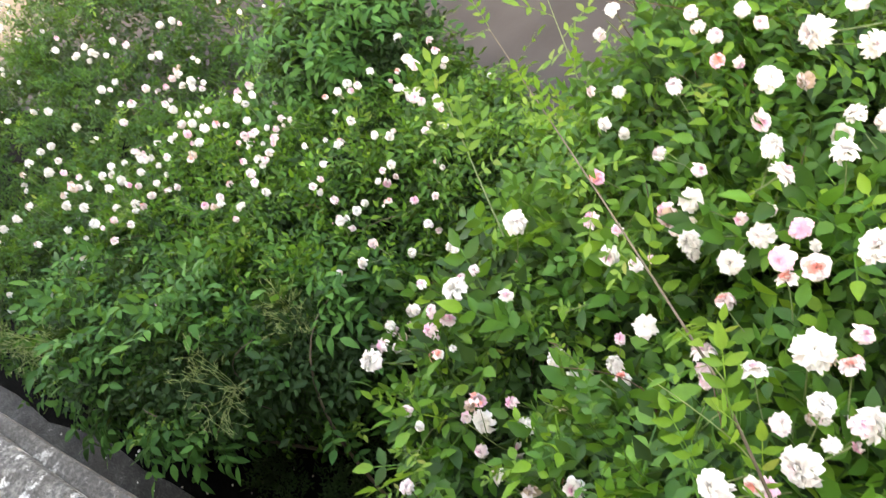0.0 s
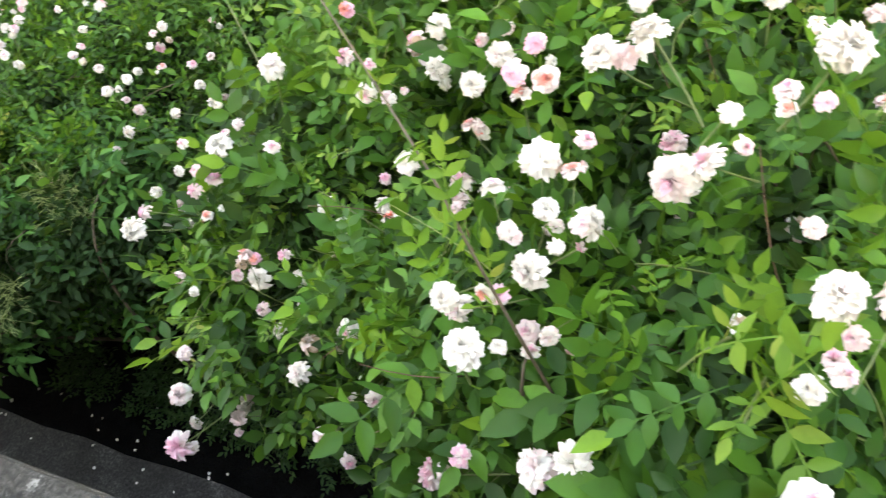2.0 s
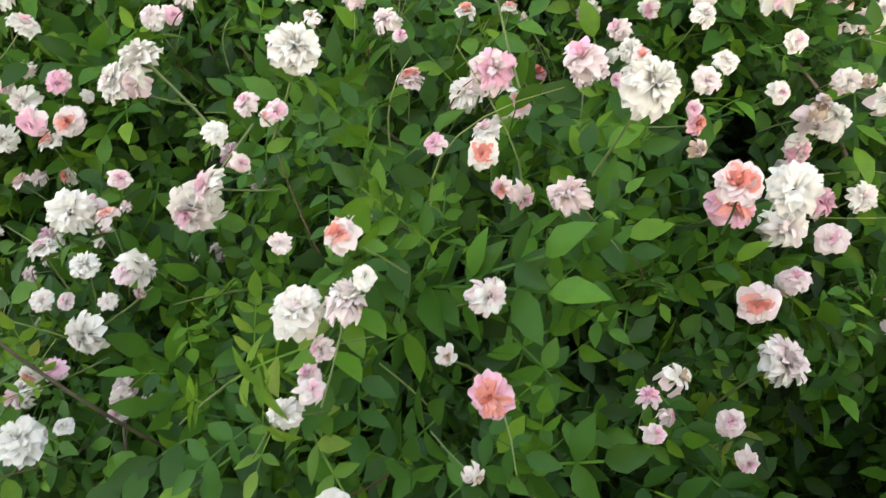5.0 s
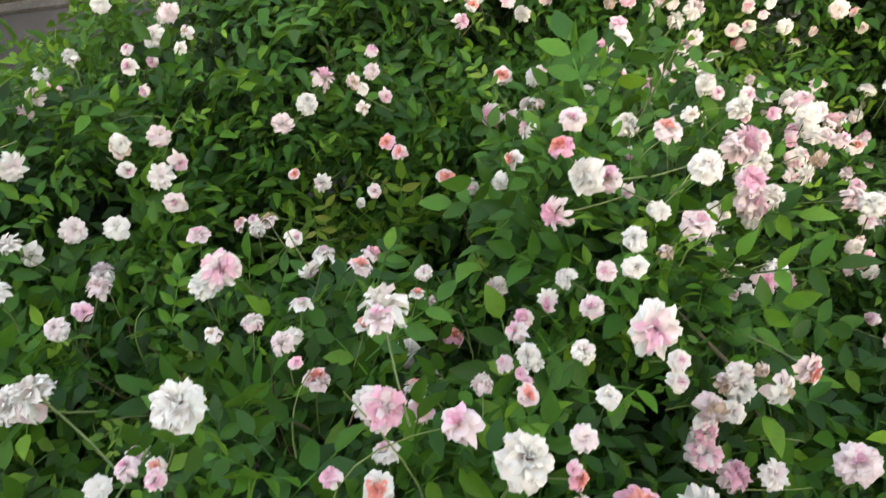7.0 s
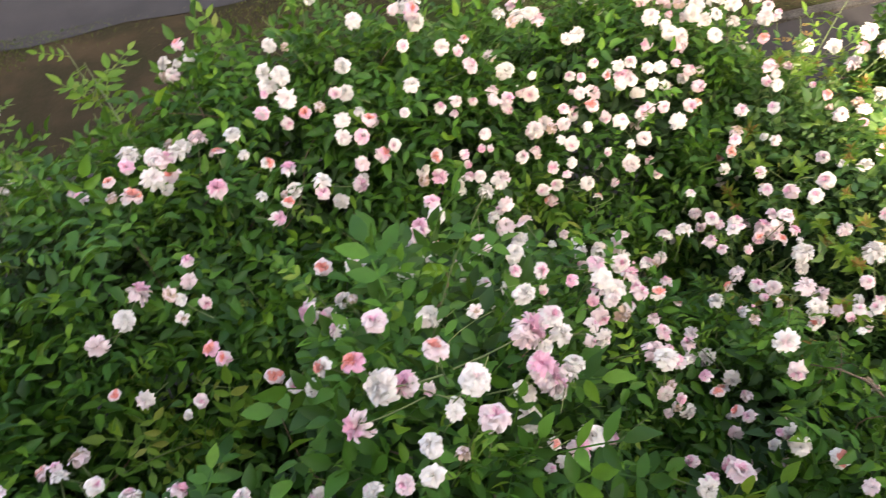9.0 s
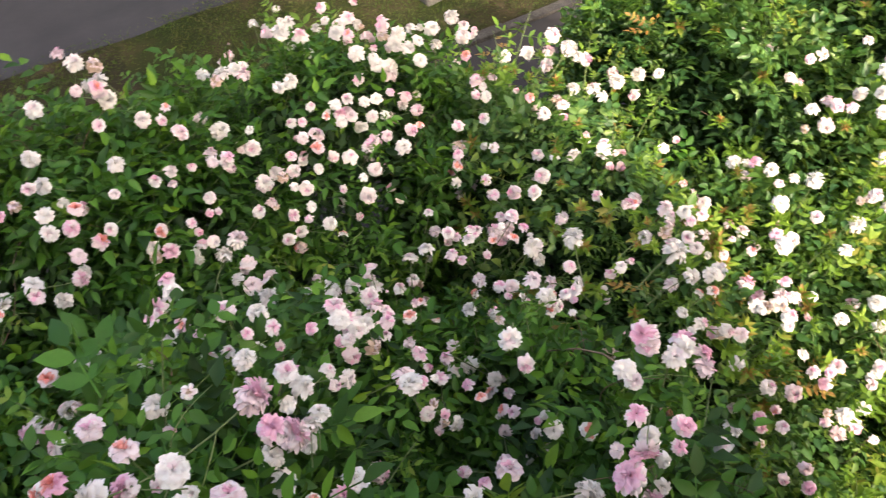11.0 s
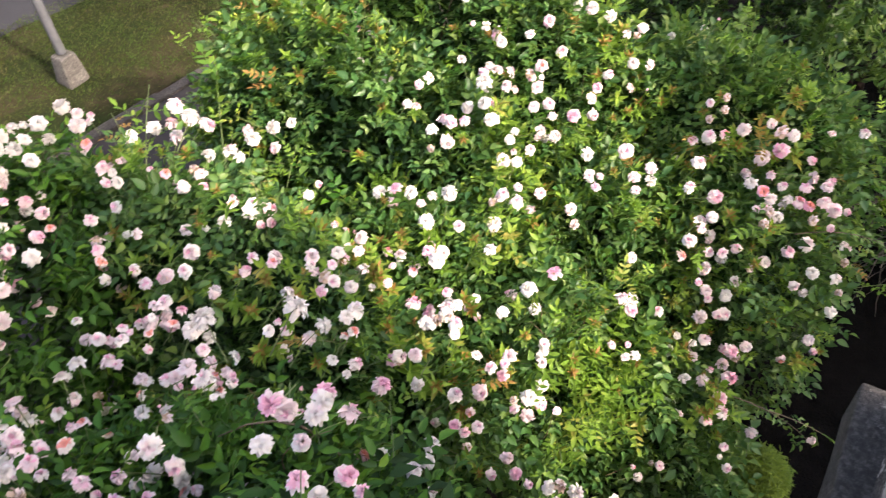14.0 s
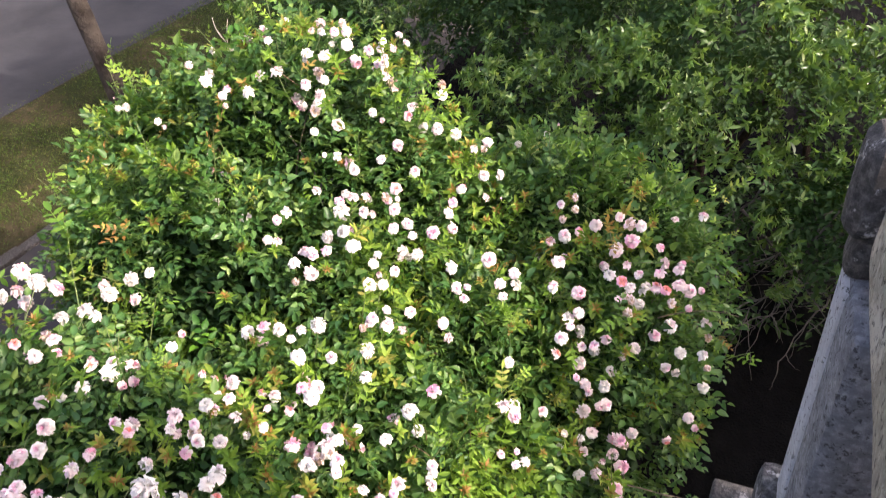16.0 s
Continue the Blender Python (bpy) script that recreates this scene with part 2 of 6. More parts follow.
def box_bm(x0, x1, y0, y1, z0, z1, bevel=0.0, segments=2, cuts=0, rough=0.0, seed=0):
    bm = bmesh.new()
    bmesh.ops.create_cube(bm, size=1.0)
    for v in bm.verts:
        v.co = Vector(((x0 + x1) / 2 + v.co.x * (x1 - x0), (y0 + y1) / 2 + v.co.y * (y1 - y0), (z0 + z1) / 2 + v.co.z * (z1 - z0)))
    if bevel:
        bmesh.ops.bevel(bm, geom=bm.edges[:], offset=bevel, segments=segments, affect="EDGES", profile=0.6)
    if cuts:
        long = [e for e in bm.edges if abs(e.verts[0].co.x - e.verts[1].co.x) > 0.6 * (x1 - x0)]
        bmesh.ops.subdivide_edges(bm, edges=long, cuts=cuts, use_grid_fill=True)
    if rough:
        for v in bm.verts:
            v.co += Vector(noise.noise_vector(v.co * 9 + Vector((seed, 0, 0)))) * rough
    return bm


def box_part(name, parent, material, dims, label="", **kw):
    return part(name, (box_bm(*dims, **kw), material), parent, label)


def structure(name, bm, material, label, category):
    me = bpy.data.meshes.new(name)
    bm.to_mesh(me)
    bm.free()
    me.materials.append(material)
    return tagged(new(name, me), label, category, kind="structure")


def tube(points, radii, sides=6):
    """Vertices and quads of a tube along points."""
    points = np.asarray(points, float)
    n = len(points)
    tang = np.gradient(points, axis=0)
    tang /= np.linalg.norm(tang, axis=1)[:, None] + 1e-9
    ref = np.where(np.abs(tang[:, 2:3]) > 0.9, [[1.0, 0, 0]], [[0, 0, 1.0]])
    a = np.cross(tang, ref)
    a /= np.linalg.norm(a, axis=1)[:, None] + 1e-9
    b = np.cross(tang, a)
    ang = np.linspace(0, 2 * np.pi, sides, endpoint=False)
    ring = a[:, None] * np.cos(ang)[None, :, None] + b[:, None] * np.sin(ang)[None, :, None]
    v = points[:, None] + ring * np.asarray(radii, float)[:, None, None]
    f = []
    for i in range(n - 1):
        for j in range(sides):
            k = (j + 1) % sides
            f.append((i * sides + j, i * sides + k, (i + 1) * sides + k, (i + 1) * sides + j))
    return v.reshape(-1, 3), np.array(f)


def bend(a, b, c, n=10):
    """A quadratic curve from a over b to c."""
    t = np.linspace(0, 1, n)[:, None]
    a, b, c = (np.asarray(p, float) for p in (a, b, c))
    return (1 - t) ** 2 * a + 2 * t * (1 - t) * b + t * t * c


# ---- setting ----
bm = bmesh.new()
bmesh.ops.create_grid(bm, x_segments=40, y_segments=40, size=200)
structure("ground", bm, SOIL, "bare earth with dry grass and fallen petals", "ground")

KERB_Y, ROAD_Y, SLANT = 4.94, 6.78, -0.07


def strip(name, xs, y0, y1, z, material, label, category, wobble=0.0, seed=0.0, slants=(0.0, 0.0)):
    """A flat strip along x with wavering edges, each of which may run askew."""
    bm = bmesh.new()
    rows = []
    for x in xs:
        w0 = wobble * noise.noise(Vector((x * 1.3, seed, 0)))
        w1 = wobble * noise.noise(Vector((x * 1.3, seed + 9, 0)))
        rows.append([bm.verts.new((x, y + slant * x, z)) for y, slant in ((y0 + w0, slants[0]), (y1 + w1, slants[1]))])
    for a, b in zip(rows, rows[1:]):
        bm.faces.new((a[0], b[0], b[1], a[1]))
    return structure(name, bm, material, label, category)


XS = [-60 + i * 0.4 for i in range(300)]
strip("pavement", XS, 3.0, KERB_Y, 0.012, FOOTPATH, "grey worn asphalt footpath beside the rose bushes", "footpath", 0.0, 0.0, (0.0, SLANT))
strip("road", XS, ROAD_Y, 13.5, 0.008, ASPHALT, "grey asphalt road beyond a grass verge", "road", 0.1, 3.0, (SLANT, SLANT))

strip("lawn", [1.0 + i * 0.4 for i in range(60)], KERB_Y + 0.12, ROAD_Y, 0.006, VERGE, "worn lawn with green and straw-coloured patches", "lawn", 0.1, 7.0, (SLANT, SLANT))
# Earth laid as a near-black sheet in place of the shade on it.
strip("shaded_bed", XS, -3.4, 3.02, 0.005, SHADED_EARTH, "earth with leaf litter under the roses, blackened by painted shade", "earth")
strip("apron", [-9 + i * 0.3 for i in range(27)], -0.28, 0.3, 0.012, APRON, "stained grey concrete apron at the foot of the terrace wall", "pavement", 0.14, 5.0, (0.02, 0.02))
# terrace, house
structure("terrace_floor", box_bm(-14, 1.74, -1.6, -0.28, 1.78, 1.95), WALL, "grey plastered terrace slab behind the balustrade", "terrace")
structure("wall_terrace", box_bm(-14, 1.74, -0.5, -0.28, 0.0, 1.78), WALL, "stained plaster retaining wall under the balustrade", "wall")
structure("wall_house", box_bm(-14, 1.1, -3.8, -1.6, 0.0, 8.5), PLASTER, "plain plastered house wall behind the terrace", "house wall")
# Unseen block, invented; its sloped top sets where sun reaches roses and laurel.
bm = bmesh.new()
foot = [bm.verts.new((x, y, 0.0)) for x, y in ((1.5, -3.66), (3.3, -2.42), (5.0, -4.9), (3.2, -6.1))]
base = bm.faces.new(foot)
lifted = bmesh.ops.extrude_face_region(bm, geom=[base])["geom"]
bmesh.ops.translate(bm, verts=[v for v in lifted if isinstance(v, bmesh.types.BMVert)], vec=(0, 0, 4.7))
for v in bm.verts:
    if v.co.z > 1 and v.co.x + 0.72 * (v.co.y + 5) < 4:
        v.co.z = 3.5
    elif v.co.z > 1 and v.co.x > 4:
        v.co.z = 1.4
bmesh.ops.recalc_face_normals(bm, faces=bm.faces)
# Invented wall out of view, there only to take sky light off the ground.
structure("wall_sky_blocker", box_bm(-40, 40, 14.0, 15.0, 0.0, 8.0), SKY_BLOCKER, "unseen dark wall added across the road to hold back sky light", "house wall")
structure("wall_sun_blocker", bm, PLASTER, "unseen plastered block added beyond the terrace to shape the sunlight", "house wall")


def build_balustrade():
    root = tagged(new("balustrade"), "weathered grey concrete balustrade with lichen and a corner pier", "balustrade")
    askew = pose(1.8, 0, 0) @ pose(0, 0, 0, 0, 0, 1.15) @ pose(-1.8, 0, 0)
    plinth = box_part("plinth", root, PLINTH, (-6.5, 1.775, -0.3, 0.228, 1.92, 2.04), "dark speckled plinth course", bevel=0.008, cuts=80, rough=0.005)
    plinth.matrix_local = askew
    box_part("base_course", root, STONE, (-6.5, 1.735, -0.16, 0.1, 2.025, 2.09), bevel=0.02, cuts=80, rough=0.004)
    rail = box_part("handrail", root, RAIL, (-0.94, 1.65, -0.22, 0.158, 2.68, 2.8), "pale lichen-covered coping", bevel=0.03, segments=3, cuts=30, rough=0.0025)
    rail.matrix_local = pose(1.5, 0, 0) @ pose(0, 0, 0, 0, 0, -0.5) @ pose(-1.5, 0, 0)
    box_part("pier_foot", root, STONE, (1.5, 1.738, -0.26, 0.168, 2.035, 2.172), bevel=0.02, cuts=6, rough=0.008)
    shaft = box_bm(1.535, 1.7, -0.24, 0.148, 2.14, 2.64, bevel=0.02, segments=2, cuts=8, rough=0.003)
    edge = box_bm(1.632, 1.703, 0.13, 0.1535, 2.142, 2.63, bevel=0.008, segments=2, cuts=8, rough=0.0015)
    for bm in (shaft, edge):
        for v in bm.verts:
            v.co.y += 0.05 * (v.co.z - 2.39) * (v.co.y > 0)
    part("pier_shaft", (shaft, RENDER_GREY), root, "rough grey rendered shaft")
    part("arris", (edge, ARRIS), root, "smooth pale cement edge strip")
    box_part("pier_neck", root, STONE, (1.65, 1.725, -0.26, 0.17, 2.63, 2.69), bevel=0.022, segments=3, cuts=6, rough=0.006)
    box_part("pier_cap", root, STONE, (1.65, 1.745, -0.3, 0.193, 2.685, 2.825), "dark mossy pier cap", bevel=0.04, segments=3, cuts=4, rough=0.012)
    profile = [(0.055, 2.09), (0.055, 2.12), (0.035, 2.15), (0.06, 2.25), (0.066, 2.31), (0.045, 2.43), (0.032, 2.54), (0.045, 2.58), (0.03, 2.6), (0.055, 2.63), (0.055, 2.66)]
    v, f = tube([(0, 0, z) for _, z in profile], [r for r, _ in profile], 14)
    me = mesh_np("baluster", v, f, [STONE], smooth=True)
    for i in range(10):
        part("baluster", me, root, m=pose(1.3 - i * 0.24, -0.02, 0))
    return root


build_balustrade()
kerb_bm = box_bm(-0.4985, 0.4985, 0, 0.1, -0.05, 0.04, bevel=0.014, cuts=6, rough=0.006)
kerb_mesh = bpy.data.meshes.new("kerb_stone")
kerb_bm.to_mesh(kerb_mesh)
kerb_bm.free()
kerb_mesh.materials.append(KERB)
kerb = tagged(new("kerb"), "low weathered concrete kerb along the grass", "kerb", kind="structure")
for i in range(26):
    part("kerb_stone", kerb_mesh, kerb, m=pose(-13 + i, KERB_Y + SLANT * (i - 13) + random.uniform(-0.01, 0.01), random.uniform(-0.008, 0.008), 0, 0, -4 + random.uniform(-0.4, 0.4)))


def build_grass():
    rng = np.random.default_rng(5)
    n = 90000
    x = rng.uniform(-3.5, 9.5, n)
    y = rng.uniform(KERB_Y + 0.14, ROAD_Y + 0.15, n) + SLANT * x
    dens = np.sin(x * 1.9 + 1.3 * np.sin(y * 2.3)) + np.sin(y * 3.1 + x * 0.7) + rng.normal(0, 0.7, n)
    keep = dens > np.where(x < 1.4, 1.3, -1.2)
    x, y = x[keep], y[keep]
    n = len(x)
    a = rng.uniform(0, 2 * np.pi, n)
    h = rng.uniform(0.01, 0.03, n)
    w = rng.uniform(0.002, 0.0045, n)
    lean = rng.normal(0, 0.026, (n, 2))
    base = np.stack([x, y, np.zeros(n)], 1)
    side = np.stack([np.cos(a), np.sin(a), np.zeros(n)], 1) * w[:, None]
    tip = base + np.stack([lean[:, 0], lean[:, 1], h], 1)
    mid = base + np.stack([lean[:, 0] * 0.35, lean[:, 1] * 0.35, h * 0.6], 1)
    v = np.stack([base - side, base + side, mid + side * 0.8, mid - side * 0.8, tip], 1).reshape(-1, 3)
    o = np.arange(n)[:, None] * 5
    f = np.concatenate([o + [0, 1, 2], o + [0, 2, 3], o + [3, 2, 4]])
    tagged(new("grass", mesh_np("grass", v, f, [GRASS])), "patchy short green and straw-coloured grass on the verge", "grass", kind="stuff")


build_grass()


def build_post():
    root = tagged(new("sign_post"), "grey metal post in a squat concrete block on grass", "post")
    bm = box_bm(-0.095, 0.095, -0.095, 0.095, 0.0, 0.24, bevel=0.03, rough=0.01)
    for v in bm.verts:
        k = 1 - 0.3 * v.co.z / 0.24
        v.co.x, v.co.y = v.co.x * k, v.co.y * k
    part("concrete_foot", (bm, CONCRETE), root)
    v, f = tube([(0, 0, 0.25), (-0.02, 0.02, 1.2), (-0.05, 0.05, 2.6)], [0.035, 0.035, 0.035], 14)
    part("pole", mesh_np("pole", v, f, [METAL], smooth=True), root, "grey painted steel pole")
    root.location = (3.33, 5.5, 0)


build_post()

# ---- leaves ----


def leaflet(length, width, fold, droop):
    """One oval, pointed leaflet along +y, as 11 points and 12 triangles."""
    l, w = length, width / 2
    v = [(0, 0, 0)]
    for t, k in ((0.17, 0.66), (0.43, 1.0), (0.73, 0.66)):
        z = -droop * l * t * t
        v += [(-w * k, t * l, z + fold * w * k), (0, t * l, z), (w * k, t * l, z + fold * w * k)]
    v.append((0, l, -droop * l))
    f = [(0, 2, 1), (0, 3, 2)]
    for o in (1, 4):
        f += [(o, o + 1, o + 4), (o, o + 4, o + 3), (o + 1, o + 2, o + 5), (o + 1, o + 5, o + 4)]
    f += [(7, 8, 10), (8, 9, 10)]
    return np.array(v, float), np.array(f)


def bare_leaflet(length, width, fold, droop):
    """The plainest leaflet, for the inside of a bush."""
    l, w = length, width / 2
    return np.array([(0, 0, 0), (-w, 0.5 * l, fold * w), (0, l, -droop * l), (w, 0.5 * l, fold * w)], float), np.array([(0, 3, 2), (0, 2, 1)])


def thin_leaflet(length, width, fold, droop):
    """A leaflet of 6 triangles, oval, pointed and folded along its rib, for leaves farther off."""
    l, w = length, width / 2
    up = (0.3 + fold) * w
    v = [(0, 0, 0), (0, 0.48 * l, -droop * l * 0.22), (0, l, -droop * l)]
    for side in (-1, 1):
        v += [(side * w * 0.9, 0.27 * l, up * 0.8), (side * w * 0.8, 0.6 * l, up - droop * l * 0.35)]
    return np.array(v, float), np.array([(0, 1, 3), (3, 1, 4), (4, 1, 2), (0, 5, 1), (5, 6, 1), (6, 2, 1)])


def spray(rng, pairs, length, width, droop=0.25, shape=leaflet):
    """A rose leaf: a stalk with pairs of leaflets and one at its end."""
    vs, fs, o = [], [], 0
    gap = length * 0.78
    arch = rng.uniform(0.1, 0.35)

    def spine(d):
        return np.array([0, d, -arch * d * d / (gap * (pairs + 1))])

    total = gap * (pairs + 0.35)
    pts = np.array([spine(total * k / 3) for k in range(4)])
    for k in range(3 if shape is leaflet else 0):
        a, b = pts[k], pts[k + 1]
        w = 0.0011
        vs.append(np.array([a - [w, 0, 0], a + [w, 0, 0], b + [w, 0, 0], b - [w, 0, 0]]))
        fs.append(np.array([(0, 1, 2), (0, 2, 3)]) + o)
        o += 4
    places = [(total, 0.0)]
    for k in range(pairs):
        places += [(gap * (k + 0.75), 1.15), (gap * (k + 0.75), -1.15)]
    for d, turn in places:
        s = rng.uniform(0.8, 1.1) * (1.12 if turn == 0 else 0.92)
        v, f = shape(length * s, width * s, rng.uniform(0.1, 0.45), droop * rng.uniform(0.3, 1.3))
        ang = turn + rng.normal(0, 0.15)
        tilt = rng.normal(0, 0.25)
        r = np.array(Euler((rng.normal(0, 0.15), tilt, 0)).to_matrix())
        z = np.array(Euler((0, 0, -ang)).to_matrix())
        vs.append(v @ r.T @ z.T + spine(d))
        fs.append(f + o)
        o += len(v)
    return np.concatenate(vs), np.concatenate(fs)


def frames(forward, up):
    """Turns whose y goes forward and whose z goes near up, for many at once."""
    y = forward / (np.linalg.norm(forward, axis=1)[:, None] + 1e-9)
    x = np.cross(y, up)
    x /= np.linalg.norm(x, axis=1)[:, None] + 1e-9
    z = np.cross(x, y)
    return np.stack([x, y, z], 2)


def scatter(templates, pos, turn, scale, rng):
    """Joins copies of the templates into one set of arrays."""
    vs, fs, o = [], [], 0
    pick = rng.integers(0, len(templates), len(pos))
    for i, (v, f) in enumerate(templates):
        s = pick == i
        if not s.any():
            continue
        q = np.einsum("nij,vj->nvi", turn[s] * scale[s][:, None, None], v) + pos[s][:, None]
        n = len(q)
        vs.append(q.reshape(-1, 3))
        fs.append((f[None] + (np.arange(n) * len(v))[:, None, None]).reshape(-1, f.shape[1]) + o)
        o += n * len(v)
    return np.concatenate(vs), np.concatenate(fs)


def lumps(p, seed):
    """A cheap uneven field over space, about -1 to 1."""
    x, y, z = p[:, 0], p[:, 1], p[:, 2]
    s = seed * 1.7
    return (np.sin(3.1 * x + 1.7 * np.sin(2.3 * y + s) + s) + np.sin(3.7 * y + 1.9 * np.sin(2.9 * z + s) + 2 * s) + np.sin(4.3 * z + 1.5 * np.sin(3.3 * x - s)) + 0.7 * np.sin(8.3 * x + 7.1 * y + s) + 0.7 * np.sin(9.7 * y - 6.3 * z + s)) / 3.2


def shell(blobs, n, rng, depth, seed, rough=0.12, low=0.05, skip=0.88):
    """Points in the outer layer of a union of round masses, with their outward ways."""
    b = np.array(blobs, float)
    c, r = b[:, :3], b[:, 3:]
    weight = (r[:, 0] * r[:, 1] + r[:, 1] * r[:, 2] + r[:, 0] * r[:, 2]) ** 0.9
    i = rng.choice(len(b), n, p=weight / weight.sum())
    u = rng.normal(size=(n, 3))
    u /= np.linalg.norm(u, axis=1)[:, None]
    u[:, 2] = np.where((u[:, 2] < -0.2) & (rng.uniform(size=n) < 0.8), -u[:, 2], u[:, 2])
    base = c[i] + r[i] * u
    d = depth(n)
    p = c[i] + r[i] * u * (1 + rough * lumps(base, seed) - d)[:, None]
    out = u / r[i]
    out /= np.linalg.norm(out, axis=1)[:, None]
    ok = p[:, 2] > low
    for j in range(len(b)):
        q = np.linalg.norm((p - c[j]) / r[j], axis=1)
        ok &= (q > skip - d) | (i == j)
    return p[ok], out[ok]


def leaf_turns(out, rng, up=0.7, spread=0.55):
    n = len(out)
    f = out * 0.55 + rng.normal(0, spread, (n, 3))
    f[:, 2] -= 0.08
    u = out * 0.55 + np.array([0, 0, up]) + rng.normal(0, 0.24, (n, 3))
    return frames(f, u)


def rising_turns(out, rng):
    """Leaves that spread level or rise a little."""
    n = len(out)
    f = out * 0.7 + rng.normal(0, 0.5, (n, 3)) + [0, 0, 0.12]
    return frames(f, out * 0.25 + [0, 0, 1.0] + rng.normal(0, 0.22, (n, 3)))


def hanging_turns(out, rng):
    """Leaves that hang from their stalks, their faces outward."""
    n = len(out)
    f = out * 0.6 + rng.normal(0, 0.3, (n, 3)) - [0, 0, 0.4]
    u = out * 0.6 + [0, 0, 0.85] + rng.normal(0, 0.12, (n, 3))
    return frames(f, u)


def whorl(rng, count, length, width):
    """The leafy end of a twig: leaves that spread round it, the lower ones wider."""
    vs, fs, o = [], [], 0
    for k in range(count):
        v, f = thin_leaflet(length * rng.uniform(0.7, 1.15), width * rng.uniform(0.85, 1.15), 0.2, rng.uniform(0.0, 0.3))
        rise = 0.15 + 0.9 * k / count + rng.normal(0, 0.15)
        r = np.array((Euler((0, 0, 2.4 * k + rng.normal(0, 0.3))).to_matrix() @ Euler((rise, rng.normal(0, 0.2), 0)).to_matrix()))
        vs.append(v @ r.T + [0, 0, length * 0.55 * k / count])
        fs.append(f + o)
        o += len(v)
    v = np.concatenate(vs)
    return np.stack([v[:, 0], v[:, 2], -v[:, 1]], 1), np.concatenate(fs)


TR = np.random.default_rng(11)
SPRAYS = [spray(TR, k, 0.044, 0.0235) for k in (2, 2, 3, 2, 3, 1, 2, 3)]
YOUNG = [spray(TR, k, 0.04, 0.0175, 0.12) for k in (2, 3, 2, 3)]
INNER = [spray(TR, k, 0.042, 0.023, 0.3, bare_leaflet) for k in (2, 3, 3)]
BROAD = [spray(TR, k, 0.068, 0.031, 0.4) for k in (2, 3, 3, 2, 3)]
SUNNY_SPRAYS = [spray(TR, k, 0.044, 0.027, 0.2, thin_leaflet) for k in (2, 3, 2, 3, 2)]
WHORLS = [whorl(TR, k, 0.058, 0.021) for k in (9, 11, 10, 12)]
THIN = [spray(TR, k, 0.042, 0.0205, 0.3, thin_leaflet) for k in (2, 2, 3, 2, 3, 3)]

# ---- blooms ----


def petal(width, length, cup, curl, ruffle, across=5, phase=0.0, tip=0.0):
    """A petal along +y with a blunt point or notch at its end, which rises by cup and rolls back by curl."""
    v, n = [], across
    rows = ((0.0, 0.3), (0.42, 0.85), (0.78, 1.0), (1.0, 0.62)) if n > 3 else ((0.0, 0.35), (0.62, 1.0), (1.0, 0.6))
    for t, k in rows:
        half = width / 2 * k
        for i in range(n):
            s = 2 * i / (n - 1) - 1
            y = t * length * (1 - 0.13 * s * s * t) + tip * length * t ** 4 * (1 - abs(s))
            z = cup * length * t ** 1.3 - curl * length * t ** 3 + 0.4 * half * abs(s) ** 1.5
            z += ruffle * length * t * t * math.sin(phase + 3.6 * s)
            v.append((half * s, y, z))
    f = [(n * j + i, n * j + i + 1, n * j + i + n + 1, n * j + i + n) for j in range(len(rows) - 1) for i in range(n - 1)]
    return np.array(v), np.array(f)


def bloom_mesh(name, rng, rings, inner, middle, outer, size=0.03, rich=True):
    """A double rose: rings of (count, radius, length, lift in degrees, width)."""
    vs, fs, slots, o = [], [], [], 0
    lop, squeeze = rng.uniform(0, 6.28), rng.uniform(0.82, 1.0)
    for k, (count, radius, length, lift, width) in enumerate(rings):
        for m in range(count):
            a = 2 * math.pi * (m + rng.uniform(-0.4, 0.4)) / count + k * 0.7
            long = length * size * rng.uniform(0.88, 1.06) * (1 + 0.08 * math.cos(a - lop))
            v, f = petal(width * size * rng.uniform(0.8, 1.25), long, rng.uniform(-0.05, 0.25), rng.uniform(0.1, 0.6), rng.uniform(0.05, 0.18), 5 if rich and k < 5 else 3, rng.uniform(0, 6), rng.uniform(-0.12, 0.06))
            v = v + rng.normal(0, 0.0007, v.shape)
            lifted = np.array(Euler((radians(lift + rng.uniform(-13, 13)), rng.uniform(-0.35, 0.35), 0)).to_matrix())
            v = v @ lifted.T + [0, radius * size, 0.055 * size * k]
            v = v @ np.array(Euler((0, 0, a)).to_matrix()).T
            vs.append(v * [squeeze, 1, 1])
            fs.append(f + o)
            share = (k + rng.uniform(0, 1)) / len(rings)
            slots += [0 if share < 0.45 else 1 if share < 0.75 else 2] * len(f)
            o += len(v)
    return mesh_np(name, np.concatenate(vs), np.concatenate(fs), [outer, middle, inner], slots, smooth=True)


FULL = [(8, 0.16, 0.84, -14, 0.72), (9, 0.17, 0.82, 6, 0.66), (9, 0.16, 0.78, 24, 0.6), (9, 0.14, 0.72, 40, 0.52), (8, 0.11, 0.64, 56, 0.44), (6, 0.07, 0.58, 70, 0.36), (4, 0.02, 0.52, 83, 0.28)]
OPEN = [(6, 0.12, 0.92, -4, 0.9), (7, 0.12, 0.86, 16, 0.8), (7, 0.1, 0.76, 36, 0.66), (6, 0.08, 0.62, 56, 0.5), (5, 0.05, 0.52, 70, 0.38), (4, 0.03, 0.46, 82, 0.3)]
CUP = [(7, 0.14, 0.86, 0, 0.86), (7, 0.14, 0.84, 22, 0.8), (8, 0.13, 0.78, 42, 0.7), (7, 0.1, 0.7, 60, 0.58), (5, 0.07, 0.6, 78, 0.5), (4, 0.03, 0.5, 86, 0.4)]
